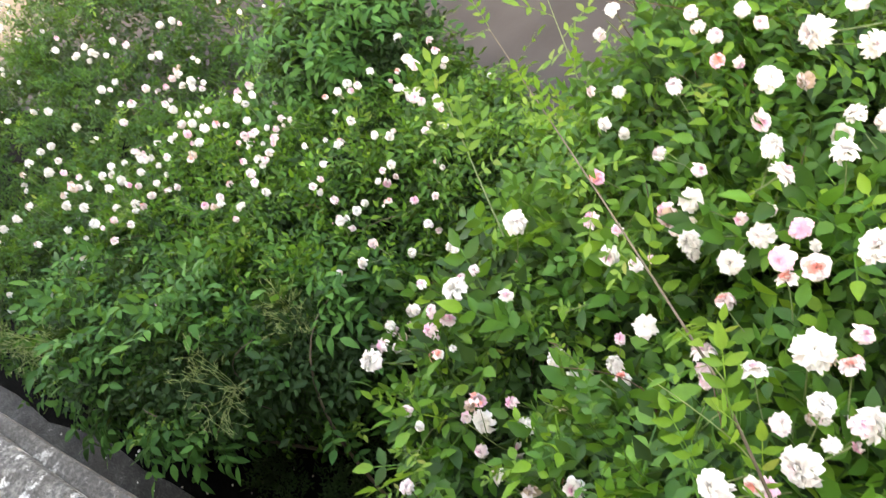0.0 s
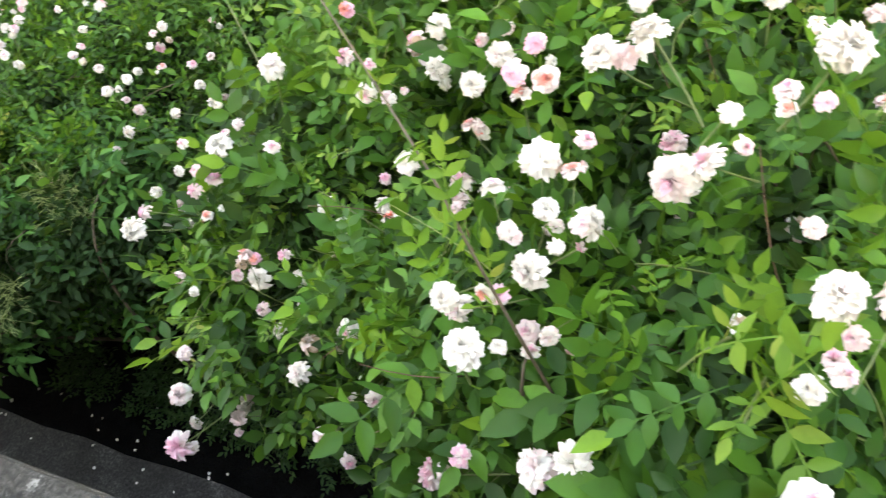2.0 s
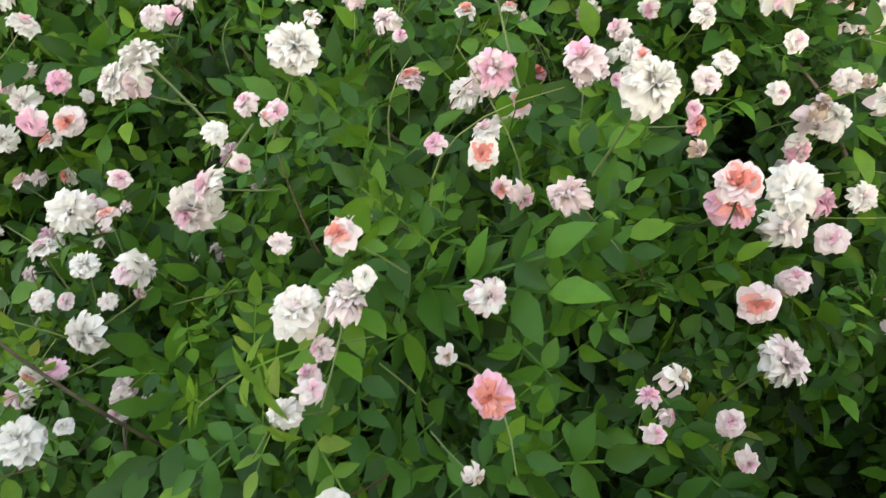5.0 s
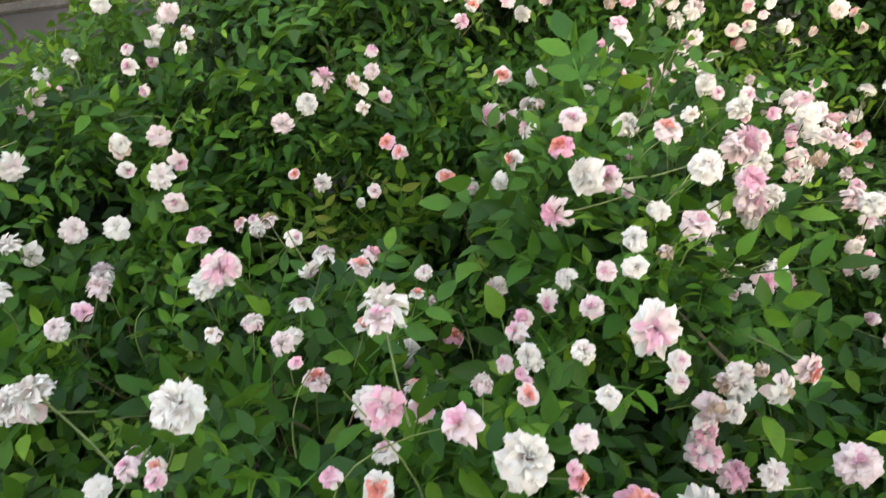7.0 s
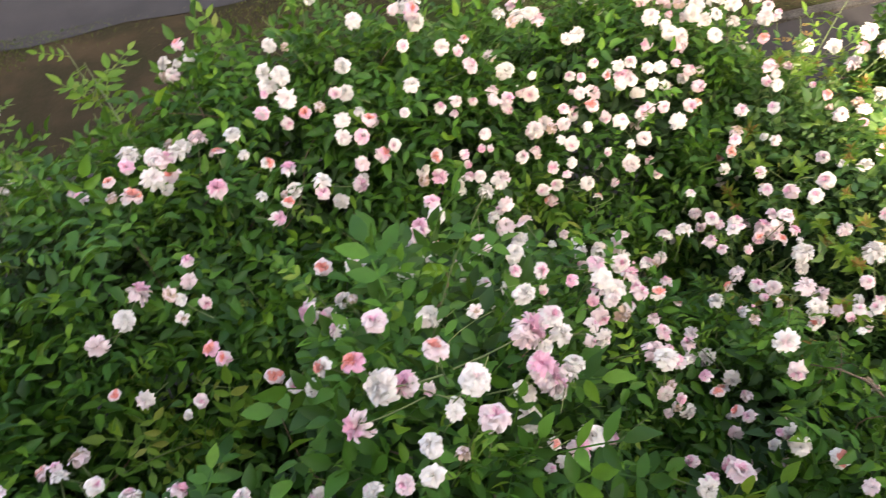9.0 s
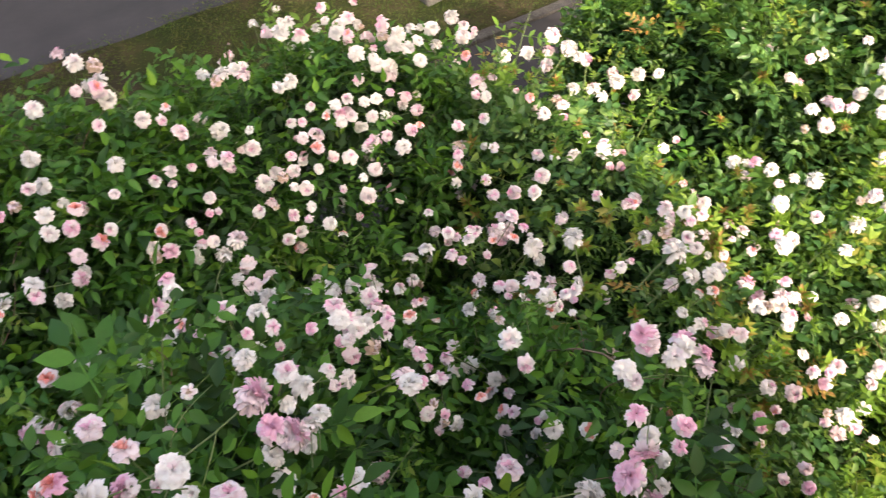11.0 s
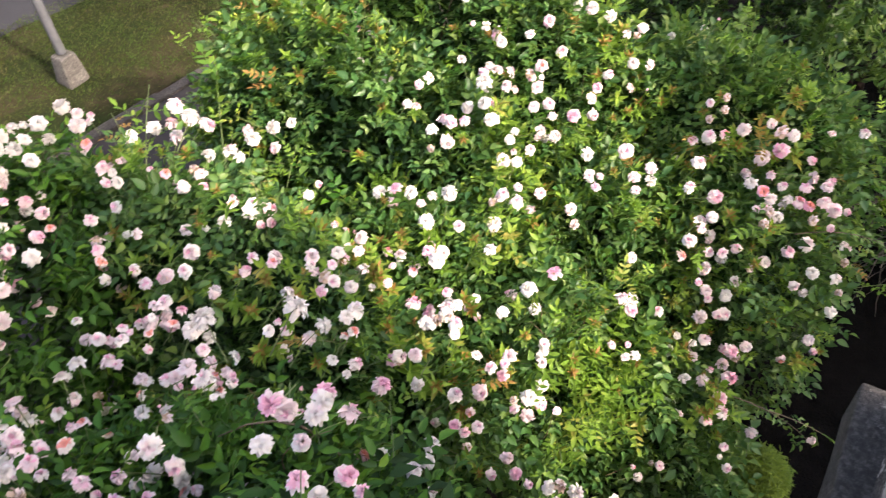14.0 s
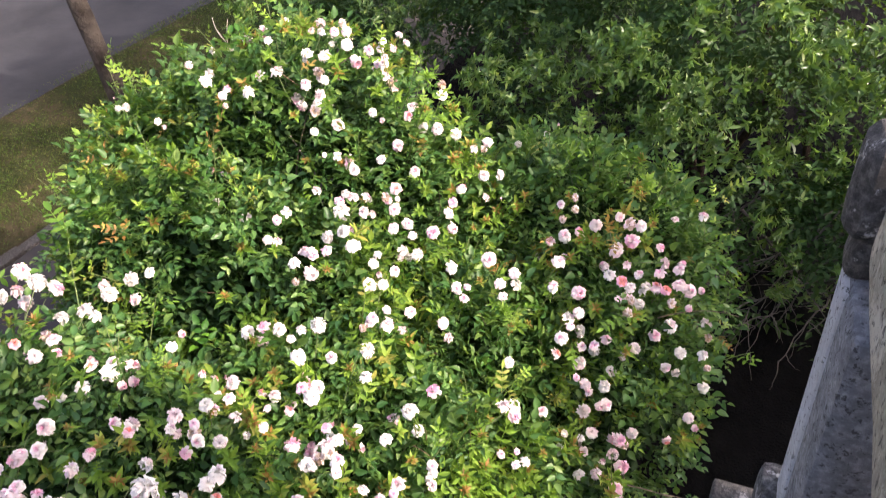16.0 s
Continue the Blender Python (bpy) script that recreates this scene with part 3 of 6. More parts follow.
POMPON = [(9, 0.1, 0.86, -46, 0.58), (10, 0.14, 0.88, -24, 0.58), (11, 0.16, 0.88, -4, 0.56), (11, 0.17, 0.85, 14, 0.53), (10, 0.16, 0.82, 30, 0.5), (9, 0.14, 0.78, 45, 0.45), (8, 0.1, 0.73, 59, 0.4), (6, 0.06, 0.68, 72, 0.34), (4, 0.02, 0.62, 84, 0.28)]
RAGGED = [(8, 0.1, 0.94, -30, 0.52), (9, 0.13, 0.95, -8, 0.5), (9, 0.14, 0.9, 14, 0.48), (8, 0.12, 0.84, 34, 0.45), (7, 0.09, 0.76, 54, 0.4), (5, 0.04, 0.68, 74, 0.32)]
LOOSE = [(5, 0.1, 1.0, -34, 0.7), (5, 0.1, 0.9, -4, 0.62), (5, 0.08, 0.7, 30, 0.55), (4, 0.05, 0.5, 60, 0.4)]
SMALL = [(6, 0.1, 0.86, -40, 0.8), (7, 0.14, 0.88, -8, 0.76), (7, 0.14, 0.84, 20, 0.7), (6, 0.1, 0.76, 46, 0.6), (4, 0.04, 0.66, 72, 0.5)]
BR = np.random.default_rng(23)
W, B, P, S, D = PETAL_WHITE, PETAL_BLUSH, PETAL_PINK, PETAL_SALMON, PETAL_FADED
KINDS, PLAIN_KINDS = {}, {}
for kind, recipes in (
    ("white", ((POMPON, W, W, W), (FULL, W, W, W), (RAGGED, B, W, W), (FULL, B, W, W), (POMPON, W, W, W), (RAGGED, W, W, W))),
    ("blush", ((FULL, P, B, W), (POMPON, B, B, W), (OPEN, P, B, W), (POMPON, B, W, B), (RAGGED, P, B, W), (RAGGED, B, B, B), (CUP, P, B, B))),
    ("pink", ((POMPON, P, P, B), (FULL, P, B, B), (RAGGED, P, P, B), (POMPON, B, P, B))),
    ("salmon", ((CUP, S, S, B), (CUP, S, S, W), (OPEN, S, S, B), (FULL, S, S, P))),
    ("faded", ((LOOSE, D, B, W), (LOOSE, D, W, B), (LOOSE, D, D, B))),
):
    KINDS[kind] = [bloom_mesh(kind + "_bloom", BR, *recipe) for recipe in recipes]
    PLAIN_KINDS[kind] = [bloom_mesh(kind + "_bloom", BR, *recipe, rich=False) for recipe in recipes]
SMALLS = {kind: bloom_mesh("small_bloom", BR, SMALL, *tones, rich=False) for kind, tones in (("white", (W, W, W)), ("blush", (P, B, B)), ("pink", (P, P, B)), ("salmon", (S, P, B)), ("faded", (D, B, D)))}


def bud_mesh():
    v, f = tube([(0, 0, 0.0), (0, 0, 0.006), (0, 0, 0.014), (0, 0, 0.022), (0, 0.001, 0.029)], [0.003, 0.0075, 0.0085, 0.006, 0.0012], 8)
    return mesh_np("bud", v, f, [PETAL_PINK, STEM], [1 if k < 16 else 0 for k in range(len(f))], smooth=True)


def stem_mesh():
    """A flower stalk with its green cup and five sepals, under the bloom."""
    vs, fs, o = [], [], 0
    v, f = tube([(0, 0, 0.002), (0, 0, -0.006), (0, 0, -0.012), (0.002, 0.001, -0.035), (0.008, 0.003, -0.075), (0.018, 0.006, -0.12)], [0.006, 0.0055, 0.0022, 0.0015, 0.0016, 0.0018], 6)
    vs.append(v)
    fs.append(f)
    o = len(v)
    for k in range(5):
        a = 2 * math.pi * k / 5
        d, s = np.array([math.cos(a), math.sin(a), 0]), np.array([-math.sin(a), math.cos(a), 0])
        q = np.array([d * 0.004 - s * 0.003, d * 0.004 + s * 0.003, d * 0.018 + s * 0.001 + [0, 0, -0.004], d * 0.018 - s * 0.001 + [0, 0, -0.004]])
        vs.append(q)
        fs.append(np.array([(0, 1, 2, 3)]) + o)
        o += 4
    return mesh_np("flower_stem", np.concatenate(vs), np.concatenate(fs), [STEM])


BUD, FLOWER_STEM = bud_mesh(), stem_mesh()


def set_bloom(bush, place, facing, kind, size, rng, fine=True, full=False):
    """One bloom on its stalk, as a part of the bush."""
    z = Vector(facing).normalized()
    q = z.to_track_quat("Z", "Y").to_matrix().to_4x4() @ pose(0, 0, 0, 0, 0, rng.uniform(0, 360))
    s = size / 0.067 if full else min(size, 0.055 + (size - 0.055) * 0.5) / 0.07
    m = Matrix.Translation(place) @ q @ Matrix.Diagonal((s, s, s * rng.uniform(0.8, 1.2), 1))
    kinds = (KINDS if fine else PLAIN_KINDS)[kind]
    b = part("bloom", kinds[int(rng.integers(len(kinds)))], bush, m=m)
    part("flower_stem", FLOWER_STEM, b)
    return b


def pick_kind(rng, mix):
    names = list(mix)
    w = np.array([mix[k] for k in names], float)
    return names[int(rng.choice(len(names), p=w / w.sum()))]


def clumps(blobs, count, each, radius, rng, depth, seed, rough):
    """Places and outward ways of leaves that stand in clumps round the ends of twigs."""
    p, out = shell(blobs, count * 2 // each, rng, depth, seed, rough=rough)
    p, out = p[:count // each], out[:count // each]
    lean = rng.normal(size=(len(p), each, 3))
    lean /= np.linalg.norm(lean, axis=2)[:, :, None]
    p = (p[:, None] + lean * rng.uniform(0.015, radius, (len(p), each, 1))).reshape(-1, 3)
    out = (out[:, None] + lean * 0.55 + [0, 0, 0.15]).reshape(-1, 3)
    return p, out / np.linalg.norm(out, axis=1)[:, None]


def leafy_shoot(path, rng, step=0.028):
    """Places and turns of leaves set spirally along a shoot."""
    at, fw = [], []
    for a, b in zip(path, path[1:]):
        d = b - a
        n = max(1, int(np.linalg.norm(d) / step))
        for k in range(n):
            at.append(a + d * k / n)
            side = rng.normal(0, 1, 3)
            fw.append(side / np.linalg.norm(side) + 0.8 * d / np.linalg.norm(d))
    up = np.tile([0.0, 0.0, 1.0], (len(at), 1)) + rng.normal(0, 0.25, (len(at), 3))
    return np.array(at), frames(np.array(fw), up)


def add_shoots(bush, blobs, count, rng, seed, young_mat, old_mat, templates, far=0.24):
    """Shoots that stand out of the bush, older leaves below and young ones at the tips."""
    if not count:
        return
    p, out = shell(blobs, count * 6 + 60, rng, lambda n: rng.uniform(0.0, 0.06, n), seed, rough=0.05, low=0.5)
    low, high = [], []
    for a, o in list(zip(p, out))[:count]:
        way = o * rng.uniform(0.5, 1.0) + np.array([0, 0, rng.uniform(0.3, 0.9)]) + rng.normal(0, 0.3, 3)
        way /= np.linalg.norm(way)
        reach = rng.uniform(0.1, far)
        end = a + way * reach - [0, 0, 0.03]
        path = bend(a - way * 0.12, a + way * reach * 0.6, end, 6)
        v, f = tube(path, np.linspace(0.0024, 0.001, 6), 5)
        part("shoot", mesh_np("shoot", v, f, [STEM], smooth=True), bush)
        path = np.array([np.array(q, float) for q in path])
        low.append(leafy_shoot(path[:4], rng, 0.03))
        high.append(leafy_shoot(path[3:], rng, 0.022))
    red = len(high) // 6 if young_mat is FRESH else 0
    groups = [("shoot_leaves", low, old_mat, templates, (0.5, 0.85)), ("tip_leaves", high[red:], young_mat, YOUNG, (0.45, 0.85))]
    if red:
        groups.append(("copper_tip_leaves", high[:red], COPPER, YOUNG, (0.45, 0.8)))
    for name, sets, mat, temps, sc in groups:
        at, tn = np.concatenate([q[0] for q in sets]), np.concatenate([q[1] for q in sets])
        v, f = scatter(temps, at, tn, rng.uniform(*sc, len(at)), rng)
        tagged(part(name, mesh_np(name, v, f, [mat]), bush), kind="stuff")


def add_tips(bush, blobs, count, rng, seed):
    """Young whorls at the ends of the twigs, many of them copper at the heart."""
    p, out = shell(blobs, count * 5, rng, lambda n: rng.uniform(-0.07, 0.0, n), seed, rough=0.06, low=0.5)
    p, out = p[out[:, 2] > -0.1], out[out[:, 2] > -0.1]
    first = np.argsort(-lumps(p * 1.6, seed + 3) + rng.normal(0, 0.5, len(p)))[:count]
    p, out = p[first], out[first]
    turn = frames(out * 0.6 + [0, 0, 0.6] + rng.normal(0, 0.25, p.shape), rng.normal(0, 1, p.shape))
    size = rng.uniform(0.45, 0.95, len(p))
    red = rng.uniform(size=len(p)) < 0.45
    v, f = scatter(WHORLS, p, turn, size, rng)
    tagged(part("young_growth", mesh_np("young_growth", v, f, [FRESH]), bush, "yellow-green young tips"), kind="stuff")
    v, f = scatter(WHORLS, p[red] + turn[red][:, :, 1] * 0.02, turn[red], size[red] * 0.6, rng)
    tagged(part("copper_growth", mesh_np("copper_growth", v, f, [COPPER]), bush, "copper young tips"), kind="stuff")


def build_bush(label, blobs, seed, sprays, leaf_mat, leaf_templates, blooms, mix, size, canes, own_leaves=0, young=0.06, fixed=(), where=None, scale=(0.75, 1.2), inner=9000, fresh_mat=None, turns=leaf_turns, shoots=30, crowd=(0.58, 0.27, 0.11, 0.04), favour=None, tuft=0.085, fine=False, blushing=0.0, stray=0.3, reach=0.24, stalks=0, tips=0, fresh_sun_patch=None, name="rose_bush"):
    """A rose bush: canes, leaves and blooms over a union of round masses."""
    rng = np.random.default_rng(seed)
    bush = tagged(new(name), label, name.replace("_", " "), group="rose bushes" if name == "rose_bush" else "")
    b = np.array(blobs, float)
    fresh_mat = fresh_mat or FRESH_GREEN
    heads = []
    for kind, x, y, z, s in fixed:
        off = (np.linalg.norm((np.array([x, y, z]) - b[:, :3]) / b[:, 3:], axis=1) - 1) * b[:, 3:].min(axis=1)
        if off.min() > stray:
            continue
        if kind == "white" and rng.uniform() < blushing:
            kind = "blush"
        c = b[np.argmin(np.linalg.norm((np.array([x, y, z]) - b[:, :3]) / b[:, 3:], axis=1))]
        away = (np.array([x, y, z]) - c[:3]) / c[3:] ** 2
        away /= np.linalg.norm(away) + 1e-9
        face = away * 0.6 + np.array([0.0, -0.15, 0.45]) + rng.normal(0, 0.4, 3)
        heads.append((kind, np.array([x, y, z]), face / np.linalg.norm(face), s))
    # leaves
    p, out = clumps(blobs, sprays, 9, tuft, rng, lambda n: np.clip(rng.normal(0.11, 0.08, n), -0.01, 0.4), seed, 0.06)
    turn = turns(out, rng)
    clear = np.ones(len(p), bool)
    for kind, at, face, s in heads:
        off = p + turn[:, :, 1] * 0.07 - at - face * 0.075
        clear &= (off ** 2).sum(1) > (0.075 + s * 0.45) ** 2
    p, out, turn = p[clear], out[clear], turn[clear]
    sc = scale[0] + (scale[1] - scale[0]) * rng.uniform(size=len(p)) ** 1.5
    # dense inner leaves, darkened to hold the shade inside the bush
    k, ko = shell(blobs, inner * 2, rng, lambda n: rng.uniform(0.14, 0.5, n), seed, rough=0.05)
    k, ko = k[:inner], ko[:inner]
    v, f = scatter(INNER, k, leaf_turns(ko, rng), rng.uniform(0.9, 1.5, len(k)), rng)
    tagged(part("inner_leaves", mesh_np("inner_leaves", v, f, [SHADE_LEAF]), bush), kind="stuff")
    fresh = (lumps(p * 1.3, seed + 5) > 0.75 - young * 3) & (rng.uniform(size=len(p)) < 0.5)
    # Young leaves massed in one patch, their yellow also standing for sun there.
    if fresh_sun_patch:
        c, r = np.array(fresh_sun_patch[:3]), np.array(fresh_sun_patch[3:])
        fresh |= np.linalg.norm((p - c) / r, axis=1) < rng.uniform(0.55, 1.15, len(p))
    v, f = scatter(leaf_templates, p[~fresh], turn[~fresh], sc[~fresh], rng)
    tagged(part("leaves", mesh_np("leaves", v, f, [leaf_mat]), bush), kind="stuff")
    if fresh.any():
        v, f = scatter(YOUNG, p[fresh] + out[fresh] * 0.03, turn[fresh], sc[fresh], rng)
        tagged(part("young_leaves", mesh_np("young_leaves", v, f, [fresh_mat]), bush, "yellow-green young leaves"), kind="stuff")
    add_shoots(bush, blobs, shoots, rng, seed, fresh_mat, leaf_mat, leaf_templates, reach)
    if tips:
        add_tips(bush, blobs, tips, rng, seed)
    # single leaves
    meshes = [mesh_np("leaf", v, f, [LEAF_OWN]) for v, f in leaf_templates]
    q, qo = shell(blobs, max(own_leaves * 12, 40), rng, lambda n: rng.uniform(-0.02, 0.04, n), seed, rough=0.05)
    if where:
        s = np.array([where(a) for a in q], bool)
        q, qo = q[s], qo[s]
    qt = turns(qo, rng)
    clear = np.ones(len(q), bool)
    for kind, at, face, s in heads:
        off = q + qt[:, :, 1] * 0.09 - at - face * 0.08
        clear &= (off ** 2).sum(1) > (0.09 + s * 0.45) ** 2
    q, qt = q[clear], qt[clear]
    for a, t in list(zip(q, qt))[:own_leaves]:
        m = Matrix.Translation(a) @ Matrix(t.tolist()).to_4x4() @ Matrix.Scale(rng.uniform(0.75, 1.15), 4)
        part("leaf", meshes[int(rng.integers(len(meshes)))], bush, m=m)
    # canes
    for k in range(canes):
        i = int(rng.integers(len(b)))
        u = rng.normal(size=3)
        u[2] = abs(u[2])
        u /= np.linalg.norm(u)
        end = b[i, :3] + b[i, 3:] * u * rng.uniform(0.9, 1.04)
        foot = np.array([b[i, 0] + rng.normal(0, 0.25), b[i, 1] + rng.normal(0, 0.2), -0.02])
        mid = np.array([(foot[0] + end[0]) / 2 + rng.normal(0, 0.2), (foot[1] + end[1]) / 2 + rng.normal(0, 0.2), end[2] * rng.uniform(0.9, 1.15)])
        v, f = tube(bend(foot, mid, end, 12), np.linspace(rng.uniform(0.006, 0.011), 0.0018, 12), 5)
        part("cane", mesh_np("cane", v, f, [CANE], smooth=True), bush)
    # thin stems between the leaves
    if stalks:
        p, out = shell(blobs, stalks * 8 + 60, rng, lambda n: rng.uniform(-0.02, 0.1, n), seed, rough=0.05, low=0.5)
        for name, mat, first in (("green_brushwood", WIRY, 0), ("brown_brushwood", TWIG_BROWN, 1)):
            vs, fs, at = [], [], 0
            for a, o in list(zip(p, out))[first:stalks:2]:
                side = np.cross(o, rng.normal(size=3))
                way = side / (np.linalg.norm(side) + 1e-9) * 0.8 + o * 0.35 + [0, 0, 0.3]
                end = a + way * rng.uniform(0.06, 0.2)
                v, f = tube(bend(a - o * 0.06, a + o * 0.02 + rng.normal(0, 0.02, 3), end, 7), np.linspace(0.0019, 0.0008, 7), 4)
                vs.append(v)
                fs.append(f + at)
                at += len(v)
            tagged(part(name, mesh_np(name, np.concatenate(vs), np.concatenate(fs), [mat], smooth=True), bush), kind="stuff")
    # blooms
    taken, small = [], []
    for kind, at, face, s in heads:
        taken.append(tuple(at))
        set_bloom(bush, at, face, kind, s, rng, fine or s > 0.065, fine)
        for k in range(int(rng.choice(4, p=crowd))):
            side = np.cross(face, rng.normal(size=3))
            side /= np.linalg.norm(side) + 1e-9
            w = min(s, 0.06) * rng.uniform(0.55, 1.0)
            place = at + side * (s + w) * rng.uniform(0.45, 0.75) - face * rng.uniform(0.0, 0.035)
            turn = Vector(face + side * 0.6 + rng.normal(0, 0.3, 3)).to_track_quat("Z", "Y").to_matrix().to_4x4()
            small.append((pick_kind(rng, {"white": 2, "blush": 2.5, "pink": 1.5, "salmon": 0.35, "faded": 1.0}), Matrix.Translation(place) @ turn @ Matrix.Scale(w / 0.062, 4)))
    for kind, m in small[:290]:
        part("small_bloom", SMALLS[kind], bush, m=m)
    p, out = shell(blobs, blooms * 14 + 50, rng, lambda n: rng.uniform(-0.04, 0.0, n), seed, rough=0.05, low=0.6)
    if favour:
        first = np.argsort(~favour(p), kind="stable")
        half = list(first[:blooms * 3]) + list(rng.permutation(first))
        p, out = p[half], out[half]
    made = 0
    for a, o in zip(p, out):
        if made >= blooms:
            break
        if o[2] < -0.1 or (taken and np.min(np.linalg.norm(np.array(taken) - a, axis=1)) < 0.1):
            continue
        cluster = 1 if rng.uniform() < 0.6 else int(rng.integers(2, 4))
        for k in range(cluster):
            at = a + o * rng.uniform(0.0, 0.04) + (rng.normal(0, 0.035, 3) if k else 0)
            face = o * 0.8 + np.array([0, -0.1, 0.4]) + rng.normal(0, 0.45, 3)
            set_bloom(bush, at, face, pick_kind(rng, mix), size * rng.uniform(0.72, 1.15), rng, fine)
            taken.append(tuple(at))
            made += 1
        if rng.uniform() < 0.5:
            z = Vector(o + np.array([0, 0, 0.8]) + rng.normal(0, 0.3, 3)).to_track_quat("Z", "Y").to_matrix().to_4x4()
            part("bud", BUD, bush, m=Matrix.Translation(a + o * 0.03 + rng.normal(0, 0.04, 3)) @ z @ Matrix.Scale(rng.uniform(0.4, 0.75), 4))
    return bush


MIX = {"white": 3, "blush": 4.5, "pink": 1.5, "salmon": 1.2, "faded": 0.8}


class Blooms(list):
    """The blooms of one bush: kind, place and width."""

    def put(self, kind, *rows):
        self.extend((kind, *row) for row in rows)


TALL = [
    (-0.16, 0.68, 1.19, 0.48, 0.67, 1.11),
    (-0.61, 1.16, 1, 0.98, 0.3, 1.1),
    (-1.4, 1.04, 1.38, 0.34, 0.55, 0.42),
    (0.37, 1.29, 0.96, 0.34, 0.73, 1.14),
    (-0.61, 0.7, 1.2, 0.66, 0.38, 0.9),
    (0.95, 0.9, 0.9, 0.45, 0.5, 0.82),
]
TALL_BLOOMS = Blooms()
TALL_BLOOMS.put("faded", (0.51, 0.97, 2.03, 0.065))
TALL_BLOOMS.put("pink", (-0.26, 1.17, 2.24, 0.066), (0.23, 1.24, 2.16, 0.06), (0.57, 1.33, 1.99, 0.082), (-0.02, 0.91, 2.28, 0.064), (0.41, 0.94, 1.88, 0.068), (0.29, 1.47, 2.11, 0.058), (0.54, 1.35, 2.12, 0.073), (0.44, 1.21, 2.12, 0.063), (0.54, 1.29, 2.1, 0.057), (-0.45, 0.97, 2.05, 0.054), (-1.45, 0.3, 1.61, 0.08), (-0.7, 0.38, 1.93, 0.063))
TALL_BLOOMS.put("salmon", (0.22, 0.71, 2.33, 0.055), (-0.04, 0.83, 2.23, 0.051), (0.37, 1.2, 2.36, 0.046), (0.25, 1.3, 2.24, 0.052), (-0.68, 0.95, 2.17, 0.044))
TALL_BLOOMS.put("blush", (0.3, 0.94, 2.34, 0.072), (0.06, 0.77, 2.22, 0.056), (-0.67, 0.59, 2.13, 0.054), (-0.4, 0.79, 2.24, 0.08), (-0.74, 1.14, 2.21, 0.057), (-0.6, 0.62, 2.01, 0.049), (-1.04, 0.61, 1.79, 0.056), (-1.26, 0.6, 1.7, 0.045))
TALL_BLOOMS.put("white", (-0.56, 1.01, 2.21, 0.082), (-0.23, 0.9, 2.37, 0.076), (-0.01, 1.02, 2.32, 0.069), (0.14, 0.79, 2.39, 0.066), (0.28, 0.72, 2.29, 0.063), (0.41, 1.15, 2.34, 0.056), (-0.06, 1.19, 1.86, 0.065), (0.64, 1.28, 1.81, 0.067), (0.82, 1.14, 1.75, 0.054), (-0.6, 0.82, 2.2, 0.07), (-0.58, 0.66, 2.15, 0.073), (-0.63, 0.52, 2.17, 0.074), (-0.57, 0.74, 2.19, 0.048), (-0.89, 1.05, 2.1, 0.053), (-0.92, 1.14, 2.11, 0.056), (-1.63, 0.7, 1.87, 0.068), (-1.33, 0.69, 1.76, 0.068), (-1.14, 0.51, 1.74, 0.06), (-1.22, 0.71, 1.76, 0.051), (-1.2, 0.87, 1.81, 0.059), (-0.47, 0.98, 2.29, 0.077), (-0.34, 1.22, 2.13, 0.062), (-0.46, 0.43, 2.09, 0.06))
TALL_BLOOMS.put("white", (-0.2, 0.59, 2.39, 0.064), (-1.53, 0.96, 1.86, 0.081), (-1.36, 1.1, 2, 0.067), (0.64, 1.46, 1.92, 0.059), (0.83, 1.37, 1.86, 0.059), (-2.04, 1.34, 1.56, 0.041), (-0.67, 1.32, 2.18, 0.048), (-0.76, 1.17, 2.24, 0.049), (-0.75, 1.04, 2.16, 0.052))
TALL_BLOOMS.put("white", (-0.99, 0.95, 1.91, 0.058), (-1.15, 0.84, 1.79, 0.058), (-1.07, 0.9, 1.8, 0.045), (-1.62, 0.88, 1.85, 0.035), (-1.72, 0.84, 1.79, 0.035), (-2.14, 1.1, 1.62, 0.047), (-1.8, 1.08, 1.79, 0.035), (-1.63, 1.09, 1.85, 0.035), (-0.66, 0.57, 2.22, 0.052), (-0.79, 0.99, 2.14, 0.053), (-0.34, 0.84, 2.32, 0.035), (-0.59, 0.54, 2.15, 0.031), (0.02, 0.4, 2.25, 0.057), (-0.66, 1.22, 2.19, 0.051), (-0.03, 0.98, 2.06, 0.035), (0.38, 0.85, 1.89, 0.085), (0.45, 0.97, 1.96, 0.048), (0.24, 0.89, 2.28, 0.035), (0.22, 0.94, 2.3, 0.035))
TALL_BLOOMS.put("white", (0.33, 1.16, 2.18, 0.044), (0.52, 1.33, 1.96, 0.056), (0.61, 1.34, 1.97, 0.048), (-0.27, 1.34, 2.1, 0.037), (0.28, 1.27, 2.2, 0.071), (0.39, 1.5, 2.04, 0.055), (0.56, 1.43, 2.12, 0.047), (0.73, 1.45, 1.88, 0.049), (0.38, 1.21, 2.17, 0.036), (0.2, 1.14, 2.08, 0.037), (0.16, 1.02, 2.14, 0.041), (0.5, 0.89, 1.89, 0.055), (0.64, 1.38, 1.93, 0.052), (1.02, 1.03, 1.71, 0.071), (0.23, 1.14, 2.13, 0.04), (0.52, 1.3, 1.91, 0.062), (-0.55, 0.7, 2.16, 0.03), (-0.21, 0.5, 2.37, 0.035))
TALL_BLOOMS.put("white", (0.15, 1.2, 1.74, 0.056), (0.49, 1.04, 1.87, 0.062), (0.39, 1.27, 2.09, 0.034), (-2.35, 1.25, 1.05, 0.069), (0.07, 0.96, 1.79, 0.043), (-0.07, 0.98, 2.14, 0.055))
